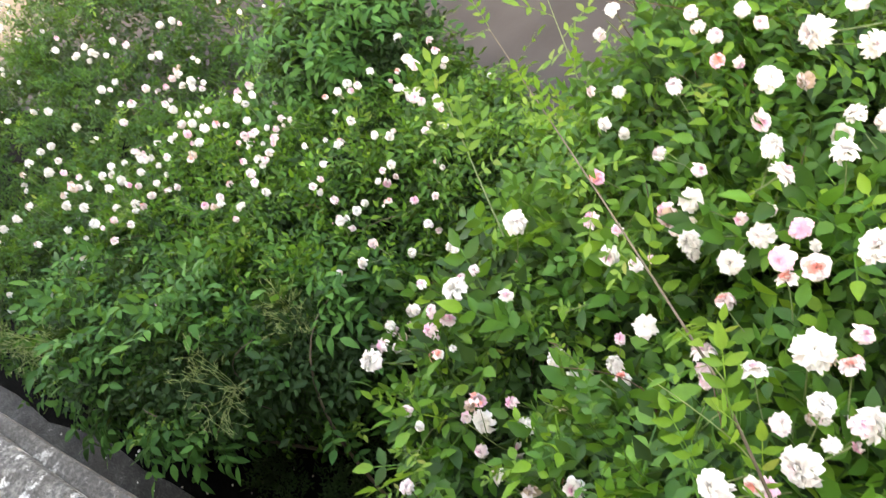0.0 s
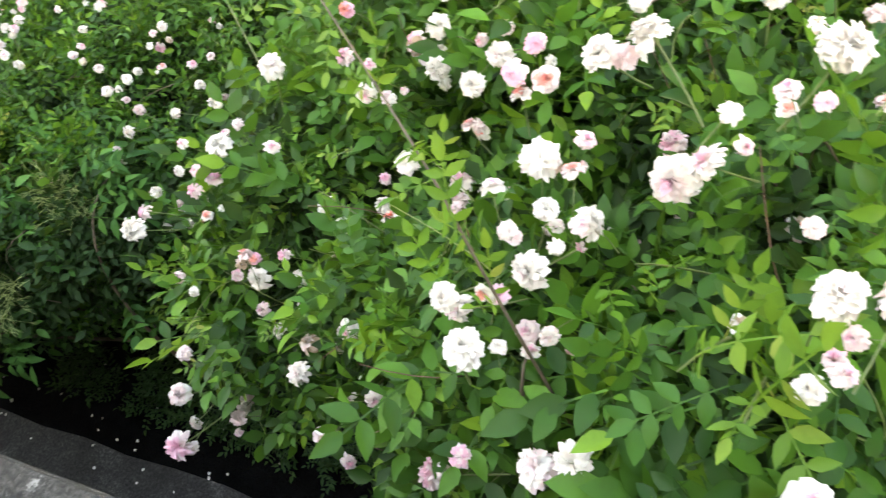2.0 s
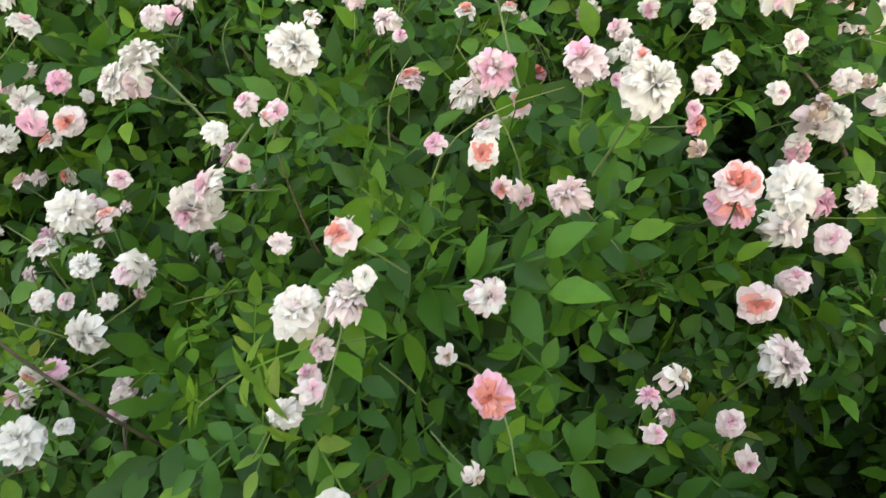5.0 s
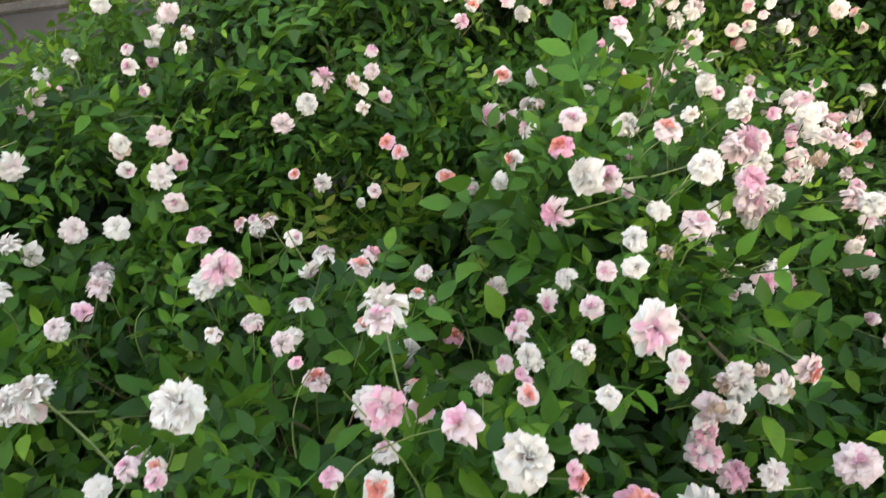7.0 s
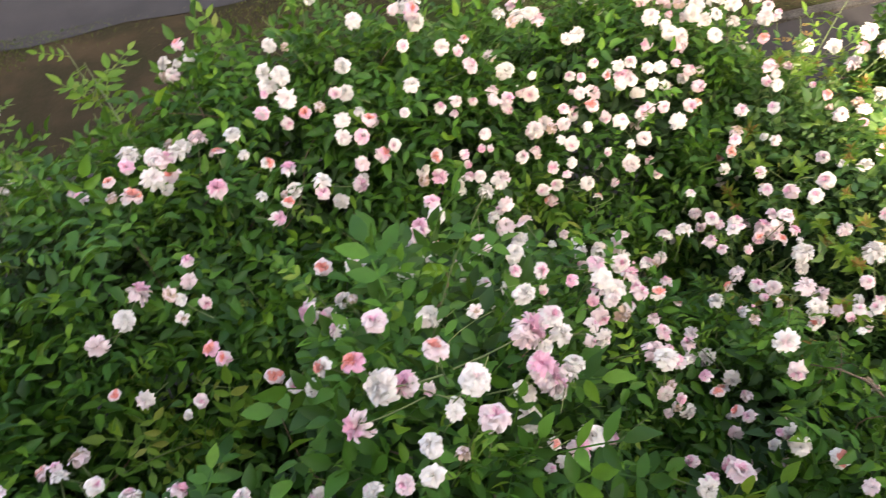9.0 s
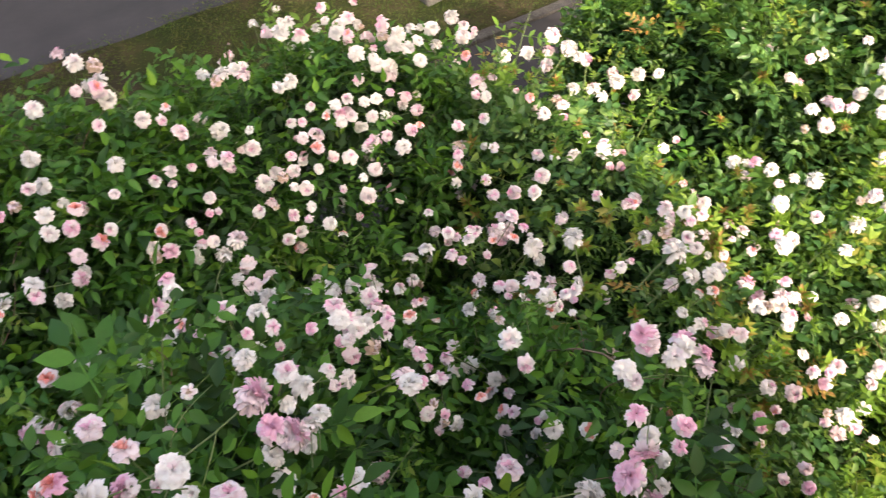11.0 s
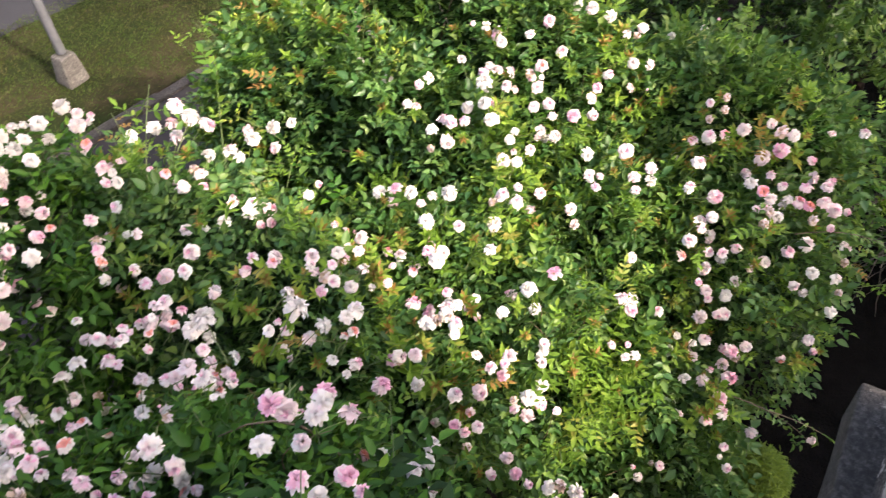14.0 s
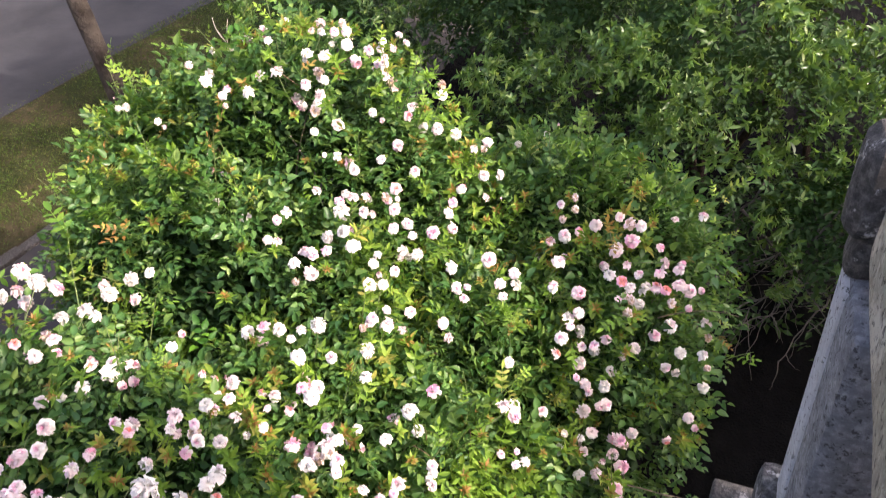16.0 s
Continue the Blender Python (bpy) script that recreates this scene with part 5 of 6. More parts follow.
SUNNY_BLOOMS.put("salmon", (1.92, 2.07, 1.48, 0.051), (1.88, 2.33, 1.53, 0.049), (2.04, 1.69, 1.44, 0.037), (3.13, 0.44, 1.27, 0.054), (2.84, 0.32, 0.77, 0.047), (2.79, 0.77, 1.14, 0.057), (1.81, 2.62, 1.59, 0.049), (3.08, 0.6, 1.31, 0.061), (1.51, 2.25, 1.47, 0.05), (1.82, 1.6, 1.16, 0.046))
SUNNY_BLOOMS.put("white", (2.01, 2.51, 1.57, 0.075), (2.01, 2.28, 1.7, 0.085), (2.63, 1.48, 1.59, 0.085), (2.23, 1.5, 1.42, 0.085), (2.26, 1.12, 1.27, 0.085), (2.1, 1.37, 1.42, 0.085), (2.28, 1.73, 1.41, 0.064), (2.35, 1.31, 1.4, 0.073), (2.03, 1.3, 1.26, 0.059), (2.07, 0.96, 1.07, 0.061), (2.7, 1.55, 1.68, 0.085), (2.56, 1.79, 1.59, 0.047), (2.49, 1.58, 1.55, 0.068), (2.49, 1.64, 1.58, 0.052), (2.55, 1.39, 1.5, 0.068), (2.06, 1.85, 1.51, 0.05), (1.9, 1.6, 1.51, 0.056), (2.1, 1.52, 1.36, 0.049), (2.14, 1.15, 1.26, 0.056), (2.21, 1.07, 1.25, 0.049), (2.04, 1.26, 1.33, 0.05), (1.92, 1.3, 1.34, 0.067))
SUNNY_BLOOMS.put("white", (1.7, 1.18, 1.38, 0.052), (2, 0.97, 1.08, 0.075), (1.93, 2.21, 1.54, 0.069), (2.19, 2.22, 1.51, 0.085), (2.3, 2.22, 1.49, 0.074), (1.94, 2.56, 1.56, 0.082), (2.02, 2.26, 1.54, 0.065), (3.06, 0.53, 1.23, 0.062), (3.08, 0.26, 1.03, 0.06), (3, 0.23, 0.94, 0.061), (3.09, 0.4, 1.13, 0.085), (2.82, 0.58, 1, 0.066), (2.58, 0.68, 0.87, 0.062), (2.5, 0.84, 1.15, 0.06), (2.93, 2.03, 1.95, 0.062), (3.01, 1.94, 2.01, 0.075), (3.07, 2, 2.1, 0.042), (3.11, 1.79, 2.05, 0.065), (3.19, 1.73, 2.12, 0.05), (3.16, 1.72, 2.08, 0.059), (2.98, 1.77, 1.92, 0.045), (2.92, 1.76, 1.84, 0.04))
SUNNY_BLOOMS.put("white", (3.04, 1.76, 1.99, 0.045), (3.22, 1.6, 2.08, 0.041), (3.05, 1.58, 1.88, 0.044), (3.32, 1.55, 2.04, 0.037), (2.76, 2.48, 1.9, 0.039), (2.73, 2.04, 1.71, 0.037), (2.68, 2.09, 1.6, 0.042), (2.87, 1.58, 1.74, 0.054), (2.07, 2.3, 1.63, 0.056), (3.09, 1.85, 2.06, 0.057), (3.19, 0.86, 1.38, 0.076), (2.28, 1.59, 1.47, 0.054), (2.26, 1.27, 1.38, 0.053), (3.04, 0.34, 1.05, 0.069), (1.82, 2.24, 1.22, 0.05), (2.02, 1.64, 1.3, 0.042), (2.11, 1.34, 1.22, 0.046), (2.15, 1.26, 1.25, 0.046), (1.9, 0.73, 0.85, 0.079), (2.77, 1.54, 1.69, 0.062), (2.58, 1.35, 1.49, 0.048), (2.62, 1.4, 1.54, 0.048))
SUNNY_BLOOMS.put("white", (2.33, 1.47, 1.48, 0.076), (2.15, 1.38, 1.41, 0.063), (1.89, 1.95, 1.53, 0.076), (1.85, 2.05, 1.46, 0.063), (1.99, 1.6, 1.44, 0.051), (2.47, 0.57, 0.67, 0.059), (3.09, 0.57, 1.28, 0.057), (3.09, 0.65, 1.32, 0.062))
SUNNY_BLOOMS.put("blush", (1.64, 2.26, 1.6, 0.061), (1.83, 2.66, 1.64, 0.085), (1.76, 2.13, 1.46, 0.058), (1.86, 2.22, 1.53, 0.067), (1.97, 2.03, 1.46, 0.067), (2.79, 1.5, 1.69, 0.05), (2.45, 1.28, 1.43, 0.066), (1.75, 1.55, 1.66, 0.055), (2.03, 1.06, 1.21, 0.062), (1.96, 0.95, 1.05, 0.064), (2.09, 2.23, 1.52, 0.084), (2.09, 2.46, 1.63, 0.085), (2.91, 0.26, 0.85, 0.056), (2.8, 0.45, 0.8, 0.06), (2.98, 2, 2, 0.062), (2.97, 1.83, 1.91, 0.06), (3.26, 0.58, 1.45, 0.058), (2.97, 1.26, 1.55, 0.061), (3.22, 1.14, 1.59, 0.055), (2.83, 1.41, 1.63, 0.063), (2.71, 1.33, 1.55, 0.049), (2.76, 1.15, 1.39, 0.055))
SUNNY_BLOOMS.put("blush", (2.89, 0.97, 1.4, 0.06), (1.72, 1.25, 1.44, 0.058), (3.18, 0.65, 1.37, 0.08), (3.18, 0.47, 1.36, 0.075), (2.82, 0.76, 1.2, 0.074), (3.04, 0.84, 1.37, 0.085), (2.61, 0.54, 0.75, 0.065), (2.58, 0.31, 0.61, 0.065), (2.91, 2.2, 1.98, 0.063), (2.96, 1.68, 1.86, 0.064), (3.15, 1.57, 1.98, 0.06), (3.18, 1.64, 2.06, 0.052), (3.14, 1.36, 1.8, 0.056), (3.04, 1.42, 1.66, 0.062), (3.12, 0.84, 1.44, 0.061), (3.25, 0.75, 1.42, 0.081), (3.2, 0.27, 1.08, 0.066), (1.9, 1.18, 1.39, 0.05), (2.65, 1.16, 1.3, 0.057), (2.79, 0.65, 1.02, 0.063), (2.92, 1.08, 1.41, 0.085), (2.98, 0.38, 1.02, 0.059))
SUNNY_BLOOMS.put("blush", (2.89, 0.72, 1.28, 0.053), (1.76, 2.49, 1.57, 0.062), (1.58, 2.34, 1.55, 0.058), (1.58, 2.02, 1.48, 0.056), (2.03, 2.42, 1.55, 0.064), (1.76, 1.83, 1.49, 0.05), (2.65, 1.94, 1.59, 0.054), (2.64, 1.33, 1.51, 0.053), (2.74, 1.29, 1.52, 0.054), (2.74, 1.11, 1.36, 0.046), (2.85, 1.01, 1.37, 0.056), (2.45, 1.33, 1.45, 0.059), (2.57, 1.25, 1.4, 0.061), (2.26, 1.39, 1.43, 0.053), (2.1, 1.68, 1.36, 0.066), (1.67, 1.4, 1.72, 0.048), (1.78, 1.24, 1.38, 0.052), (1.81, 1.13, 1.22, 0.07), (1.94, 1.13, 1.27, 0.05), (2.15, 1, 1.18, 0.053), (1.96, 1.09, 1.21, 0.051), (2.03, 0.88, 1.04, 0.039))
SUNNY_BLOOMS.put("blush", (1.79, 0.93, 1.06, 0.051), (1.58, 1.92, 1.55, 0.065), (1.54, 2.12, 1.48, 0.051), (2.98, 0.51, 1.08, 0.058), (2.93, 0.83, 1.34, 0.064), (2.85, 0.69, 1.15, 0.056), (2.72, 0.63, 0.95, 0.085), (2.7, 0.59, 0.86, 0.063), (2.64, 0.6, 0.82, 0.05), (2.55, 0.43, 0.69, 0.069), (2.47, 0.38, 0.61, 0.048), (2.43, 0.34, 0.55, 0.048), (2.65, 0.77, 0.97, 0.053), (2.35, 0.78, 1.03, 0.042), (2.18, 0.6, 0.63, 0.041), (2.27, 0.55, 0.62, 0.046), (2.68, 0.11, 0.59, 0.04), (2.88, 2.11, 1.95, 0.042), (3.16, 1.82, 2.12, 0.041), (3.17, 1.58, 2.02, 0.056), (2.74, 2.32, 1.88, 0.038), (2.73, 1.66, 1.72, 0.043))
SUNNY_BLOOMS.put("blush", (2.73, 1.48, 1.67, 0.052), (3.29, 0.67, 1.45, 0.054), (1.88, 2.73, 1.63, 0.051), (1.88, 2.67, 1.62, 0.045), (1.84, 2.5, 1.54, 0.053), (3.04, 1.23, 1.62, 0.052), (1.73, 2.2, 1.25, 0.054), (1.66, 2.39, 1.2, 0.057), (1.99, 1.88, 1.19, 0.05), (1.92, 1.6, 1.17, 0.047), (2.11, 1.47, 1.33, 0.057), (1.95, 1.21, 1.36, 0.059), (1.8, 1.2, 1.02, 0.049), (1.75, 0.74, 1.03, 0.054), (2.02, 0.63, 0.71, 0.05), (2.77, 1.39, 1.59, 0.054), (2.88, 0.75, 1.25, 0.066), (2.78, 1.32, 1.57, 0.045), (2.1, 0.98, 1.15, 0.049), (1.76, 1.43, 1.59, 0.048), (1.66, 1.98, 1.53, 0.074), (3.01, 1.77, 1.94, 0.056))
SUNNY_BLOOMS.put("blush", (2.95, 1.51, 1.75, 0.046), (3.13, 1.46, 1.88, 0.047), (3.22, 1.37, 1.9, 0.052), (3.22, 1.19, 1.73, 0.052), (3.15, 1.18, 1.62, 0.052), (2.82, 0.99, 1.34, 0.05), (2.69, 0.92, 1.14, 0.051), (2.6, 1.12, 1.29, 0.049), (3.23, 0.89, 1.5, 0.044), (2.85, 0.64, 1.17, 0.056), (2.81, 0.68, 1.1, 0.061), (2.86, 0.57, 1.05, 0.057), (2.78, 0.56, 0.95, 0.067), (3.13, 0.55, 1.32, 0.049))
SUNNY_BLOOMS.put("pink", (2.12, 1.42, 1.42, 0.048), (1.98, 1.49, 1.36, 0.047), (3.02, 1.47, 1.78, 0.055), (3.19, 0.41, 1.33, 0.056), (1.97, 1.38, 1.33, 0.072), (3.22, 0.6, 1.4, 0.085), (3.15, 0.4, 1.29, 0.067), (3.18, 0.36, 1.25, 0.085), (2.7, 0.5, 0.77, 0.067), (2.69, 0.46, 0.72, 0.085), (3.17, 1.77, 2.12, 0.046), (3.02, 1.83, 1.97, 0.054), (3.32, 1.58, 2.07, 0.037), (2.86, 1.45, 1.64, 0.039), (1.9, 1.09, 1.15, 0.08), (1.75, 1.09, 1.17, 0.046), (1.8, 1.04, 1.13, 0.05), (1.58, 2.17, 1.19, 0.053), (1.53, 2.04, 1.26, 0.047), (1.83, 1.11, 0.99, 0.045), (1.79, 0.9, 0.99, 0.051), (2.83, 1.26, 1.56, 0.058))
SUNNY_BLOOMS.put("pink", (3, 1.25, 1.58, 0.047), (2.96, 0.74, 1.31, 0.073), (2.75, 0.49, 0.8, 0.085), (2.6, 0.46, 0.7, 0.085))
SUNNY_BLOOMS.put("faded", (3.21, 1.24, 1.7, 0.048), (2.88, 1.65, 1.78, 0.046), (1.52, 2.07, 1.47, 0.055), (1.55, 2.3, 1.51, 0.061), (2.65, 1.75, 1.66, 0.056), (1.64, 2.22, 1.5, 0.054), (1.66, 2.45, 1.35, 0.059), (1.7, 2.23, 1.21, 0.054), (1.63, 1.64, 1.3, 0.049), (1.94, 1.54, 1.44, 0.054))
LEFT = [
    (-3.23, 1.86, 0.58, 0.98, 1.17, 0.72),
    (-2.34, 2.02, 0.65, 0.8, 0.38, 0.65),
    (-4.15, 1.64, 0.55, 1.2, 1.2, 0.75),
    (-3.4, 1.1, 0.75, 0.6, 0.4, 0.5),
]
BROAD_SHRUB = [
    (-3.35, 0.86, 0.88, 0.58, 0.5, 0.44),
    (-4.0, 0.8, 0.8, 0.75, 0.5, 0.5),
    (-2.85, 1.05, 0.85, 0.3, 0.35, 0.4),
    (-3.8, 2.7, 0.85, 0.7, 0.6, 0.85),
]
LEFT_BLOOMS = Blooms()
LEFT_BLOOMS.put("white", (-3, 1.81, 1.38, 0.056), (-4.45, 1.91, 1.42, 0.066), (-4.01, 1.79, 1.42, 0.074), (-4.16, 1.82, 1.42, 0.062), (-4.21, 1.69, 1.42, 0.062), (-3.95, 1.69, 1.42, 0.066), (-4.56, 2.16, 1.41, 0.076), (-4.76, 2.22, 1.41, 0.071), (-3.94, 2.02, 1.42, 0.061), (-3.84, 1.99, 1.42, 0.06), (-3.71, 1.87, 1.42, 0.058), (-3.35, 1.68, 1.42, 0.053), (-3.39, 1.63, 1.42, 0.059), (-4.48, 1.39, 1.42, 0.064), (-4.33, 1.36, 1.42, 0.069), (-4.56, 1.37, 1.42, 0.065), (-4.23, 1.44, 1.42, 0.062), (-3.16, 1.45, 1.42, 0.049), (-3.25, 1.35, 1.42, 0.061), (-4.04, 1.24, 1.42, 0.059), (-4.17, 1.19, 1.42, 0.06), (-3.93, 1.12, 1.42, 0.051))
LEFT_BLOOMS.put("white", (-4.23, 1.07, 1.42, 0.074), (-4.63, 1.13, 1.42, 0.085), (-4.46, 1.15, 1.42, 0.078), (-2.97, 1.92, 1.42, 0.05), (-2.7, 1.87, 1.4, 0.052), (-2.7, 1.79, 1.3, 0.053), (-2.94, 1.65, 1.42, 0.043), (-2.61, 1.37, 1.42, 0.048), (-2.57, 1.98, 1.53, 0.056), (-2.39, 1.94, 1.54, 0.049), (-2.8, 2.04, 1.62, 0.048), (-3.19, 2.17, 1.42, 0.066), (-3.21, 2.11, 1.42, 0.054), (-2.59, 2.08, 1.65, 0.066), (-2.64, 2.14, 1.72, 0.052), (-3.83, 1.82, 1.43, 0.042), (-4.39, 1.46, 1.45, 0.046), (-4.48, 1.42, 1.45, 0.055), (-2.66, 1.49, 1.34, 0.052), (-2.28, 1.5, 1.41, 0.032), (-2.53, 1.99, 1.56, 0.046), (-2.62, 1.98, 1.58, 0.043))
LEFT_BLOOMS.put("blush", (-4.24, 1.8, 1.42, 0.063), (-3.94, 2.13, 1.42, 0.068), (-3.57, 1.79, 1.42, 0.068), (-4.31, 1.53, 1.42, 0.077), (-4.45, 1.57, 1.42, 0.072), (-3.36, 1.54, 1.42, 0.058), (-3.28, 1.49, 1.42, 0.056), (-4.01, 1.39, 1.42, 0.052), (-3.96, 1.31, 1.42, 0.051), (-2.9, 1.52, 1.42, 0.047), (-2.72, 1.75, 1.3, 0.047), (-2.72, 1.47, 1.42, 0.045), (-2.26, 1.59, 1.39, 0.041), (-2.5, 1.96, 1.53, 0.05), (-3.11, 2.16, 1.42, 0.053), (-4.71, 2.02, 1.45, 0.055), (-4.56, 1.94, 1.43, 0.063), (-4.07, 1.9, 1.44, 0.049), (-3.53, 1.94, 1.38, 0.049), (-3.42, 1.92, 1.4, 0.043), (-3.43, 1.58, 1.45, 0.046), (-3.4, 1.36, 1.44, 0.048))
LEFT_BLOOMS.put("blush", (-4.08, 1.04, 1.35, 0.055), (-4.11, 1.56, 1.42, 0.061), (-3.07, 1.7, 1.47, 0.043), (-2.61, 1.25, 1.43, 0.043), (-2.5, 1.9, 1.42, 0.046), (-2.48, 1.92, 1.44, 0.032), (-2.53, 2.19, 1.66, 0.046))
LEFT_BLOOMS.put("pink", (-3.64, 1.77, 1.42, 0.056), (-2.52, 1.67, 1.23, 0.046), (-3.6, 1.35, 1.36, 0.047))
LEFT_BLOOMS.put("salmon", (-3.9, 1.57, 1.42, 0.058), (-3.45, 1.46, 1.42, 0.047), (-3.27, 2.07, 1.42, 0.042), (-2.65, 2.05, 1.61, 0.036), (-2.56, 1.59, 1.31, 0.032))
LEFT_BLOOMS.put("faded", (-3.99, 1.4, 1.36, 0.051))
FAR = [
    (-5.15, 1.58, 0.54, 0.8, 1.2, 0.76),
    (-6.32, 2.37, 0.56, 1.2, 1.2, 0.74),
    (-5.4, 0.9, 0.5, 1, 0.6, 0.75),
    (-8, 2.2, 0.6, 1.4, 1.2, 0.7),
    (-7.2, 3.1, 0.8, 1.8, 0.9, 0.9),
]
FAR_BLOOMS = Blooms()
FAR_BLOOMS.put("white", (-5.57, 2.72, 1.41, 0.085), (-5.46, 2.76, 1.41, 0.073), (-6.81, 2.46, 1.41, 0.085), (-6.18, 2.43, 1.41, 0.085), (-5.5, 2.05, 1.41, 0.085), (-5.93, 1.81, 1.41, 0.085), (-5.36, 1.7, 1.41, 0.085), (-5.17, 1.33, 1.41, 0.085), (-5.04, 0.97, 1.41, 0.078), (-5.51, 1.36, 1.41, 0.085), (-5.43, 2.45, 1.35, 0.058), (-5.47, 1.53, 1.4, 0.072), (-6.01, 1.64, 1.62, 0.072), (-6.11, 1.81, 1.71, 0.073), (-6.29, 2.02, 1.59, 0.064), (-5.1, 0.89, 1.4, 0.077), (-4.66, 1.26, 1.43, 0.052))
FAR_BLOOMS.put("blush", (-5.77, 2.51, 1.41, 0.076), (-4.97, 1.94, 1.41, 0.085), (-4.87, 1.78, 1.41, 0.071), (-5.19, 1.42, 1.41, 0.058), (-4.8, 2.01, 1.48, 0.061))
FAR_BLOOMS.put("faded", (-4.72, 1.18, 1.44, 0.067), (-5.08, 1.08, 1.4, 0.085), (-4.68, 0.88, 1.38, 0.061), (-5.27, 1.23, 1.48, 0.053))


build_bush("tall rambling rose bush with pale pink and white double blooms", TALL, 3, 9300, LEAF, SPRAYS, 25, MIX, 0.054, 40, own_leaves=290, young=0.02, favour=lambda a: (a[:, 0] > 0.5) | ((a[:, 0] < -1.0) & (a[:, 1] < 1.05)), fixed=TALL_BLOOMS, where=lambda a: a[2] > 1.6, scale=(0.6, 1.65), inner=7500, shoots=40, fine=True, stalks=230, crowd=(0.74, 0.19, 0.05, 0.02))
build_bush("broad rose bush full of pink, white and salmon blooms", BACK, 7, 15500, LEAF, THIN, 70, MIX, 0.053, 40, own_leaves=150, young=0.02, favour=lambda a: a[:, 0] > 0.9, fixed=BACK_BLOOMS, where=lambda a: a[2] > 1.4, inner=8000, shoots=70, scale=(0.75, 1.4), stalks=200)
build_bush("sunlit rambling rose bush with clusters of pale pink blooms", SUNNY, 4, 18000, LEAF_SUN, SUNNY_SPRAYS, 60, {"white": 2, "blush": 5, "pink": 3, "salmon": 0.6, "faded": 0.6}, 0.053, 22, own_leaves=150, young=0.05, favour=lambda a: a[:, 0] > 2.75, fixed=SUNNY_BLOOMS, where=lambda a: a[2] > 1.0, inner=8500, fresh_mat=FRESH, shoots=230, reach=0.32, stalks=120, blushing=0.2, stray=0.22, scale=(0.6, 1.2), turns=rising_turns, tips=800, fresh_sun_patch=(2.22, 0.84, 1.02, 0.3, 0.24, 0.42), crowd=(0.45, 0.3, 0.17, 0.08))
build_bush("wide rose bush with many small pale pink blooms", LEFT, 5, 9500, LEAF, THIN, 90, {"white": 5, "blush": 2}, 0.042, 20, young=0.0, fixed=LEFT_BLOOMS, inner=6500, shoots=40, scale=(0.75, 1.4), stalks=80)
build_bush("dark green rose bush with small creamy white blooms", FAR, 6, 6000, DARK, THIN, 150, {"white": 6, "blush": 1}, 0.06, 12, fixed=FAR_BLOOMS, inner=4000, shoots=10)

build_bush("shrub with broad drooping dark green pinnate leaves", BROAD_SHRUB, 15, 1250, BROAD_LEAF, BROAD, 0, {"white": 1}, 0.04, 12, young=0.0, inner=4500, turns=hanging_turns, shoots=0, scale=(0.8, 1.3), name="shrub")


def build_spent_heads():
    """Wiry green flower heads that have lost their petals."""
    bush = bpy.data.objects["shrub"]
    rng = np.random.default_rng(91)
    for at, size in (((-3.0, 0.6, 1.18), 0.2), ((-4.3, 0.42, 1.24), 0.15), ((-2.8, 1.0, 1.18), 0.1)):
        vs, fs, o = [], [], 0
        root = np.array(at) + [0.0, 0.08, -0.14]
        for k in range(16):
            d = rng.normal(0, 0.7, 3) + [0, -0.3, 0.4]
            d /= np.linalg.norm(d)
            end = np.array(at) + d * size * rng.uniform(0.4, 1.0)
            rays = [(bend(root, (root + end) / 2 + rng.normal(0, 0.03, 3), end, 6), 0.0013)]
            for e in rng.normal(0, 0.03, (5, 3)) + d * 0.035:
                fork = end - (end - root) * rng.uniform(0, 0.3)
                rays.append((bend(fork, fork + e * 0.5 + rng.normal(0, 0.008, 3), fork + e, 4), 0.001))
                for g in rng.normal(0, 0.01, (3, 3)) + e * 0.3:
                    rays.append((bend(fork + e, fork + e + g * 0.5, fork + e + g, 3), 0.0012))
            for pts, r in rays:
                v, f = tube(pts, np.linspace(r, r * 0.9, len(pts)), 4)
                vs.append(v)
                fs.append(np.asarray(f) + o)
                o += len(v)
        part("spent_flower_head", mesh_np("spent_flower_head", np.concatenate(vs), np.concatenate(fs), [WIRY]), bush, "wiry yellow-green flower head without petals")


build_spent_heads()


def build_long_cane():
    """One long arching cane with young leaves at its tip."""
    bush = bpy.data.objects["rose_bush"]
    low, high = bend((-0.5, 0.5, 1.75), (-0.57, 0.56, 2.25), (-0.685, 0.69, 2.31), 10), bend((-0.685, 0.69, 2.31), (-1.0, 1.0, 2.24), (-1.42, 1.36, 2.36), 10)
    v, f = tube(np.concatenate([low, high[1:]]), np.linspace(0.003, 0.0014, 19), 7)
    part("cane", mesh_np("cane", v, f, [CANE], smooth=True), bush, "long arching brown cane")
    rng = np.random.default_rng(77)
    at = np.concatenate([low[5::2], high[1:]])
    at = np.repeat(at, 2, 0) + rng.normal(0, 0.01, (len(at) * 2, 3))
    out = rng.normal(0, 0.6, at.shape) + [0, 0, 0.4]
    v, f = scatter(YOUNG, at, frames(out, np.tile([0.0, 0.0, 1.0], (len(at), 1)) + rng.normal(0, 0.3, at.shape)), rng.uniform(0.6, 1.0, len(at)), rng)
    tagged(part("young_leaves", mesh_np("young_leaves", v, f, [FRESH_GREEN]), bush, "yellow-green young leaves"), kind="stuff")


build_long_cane()


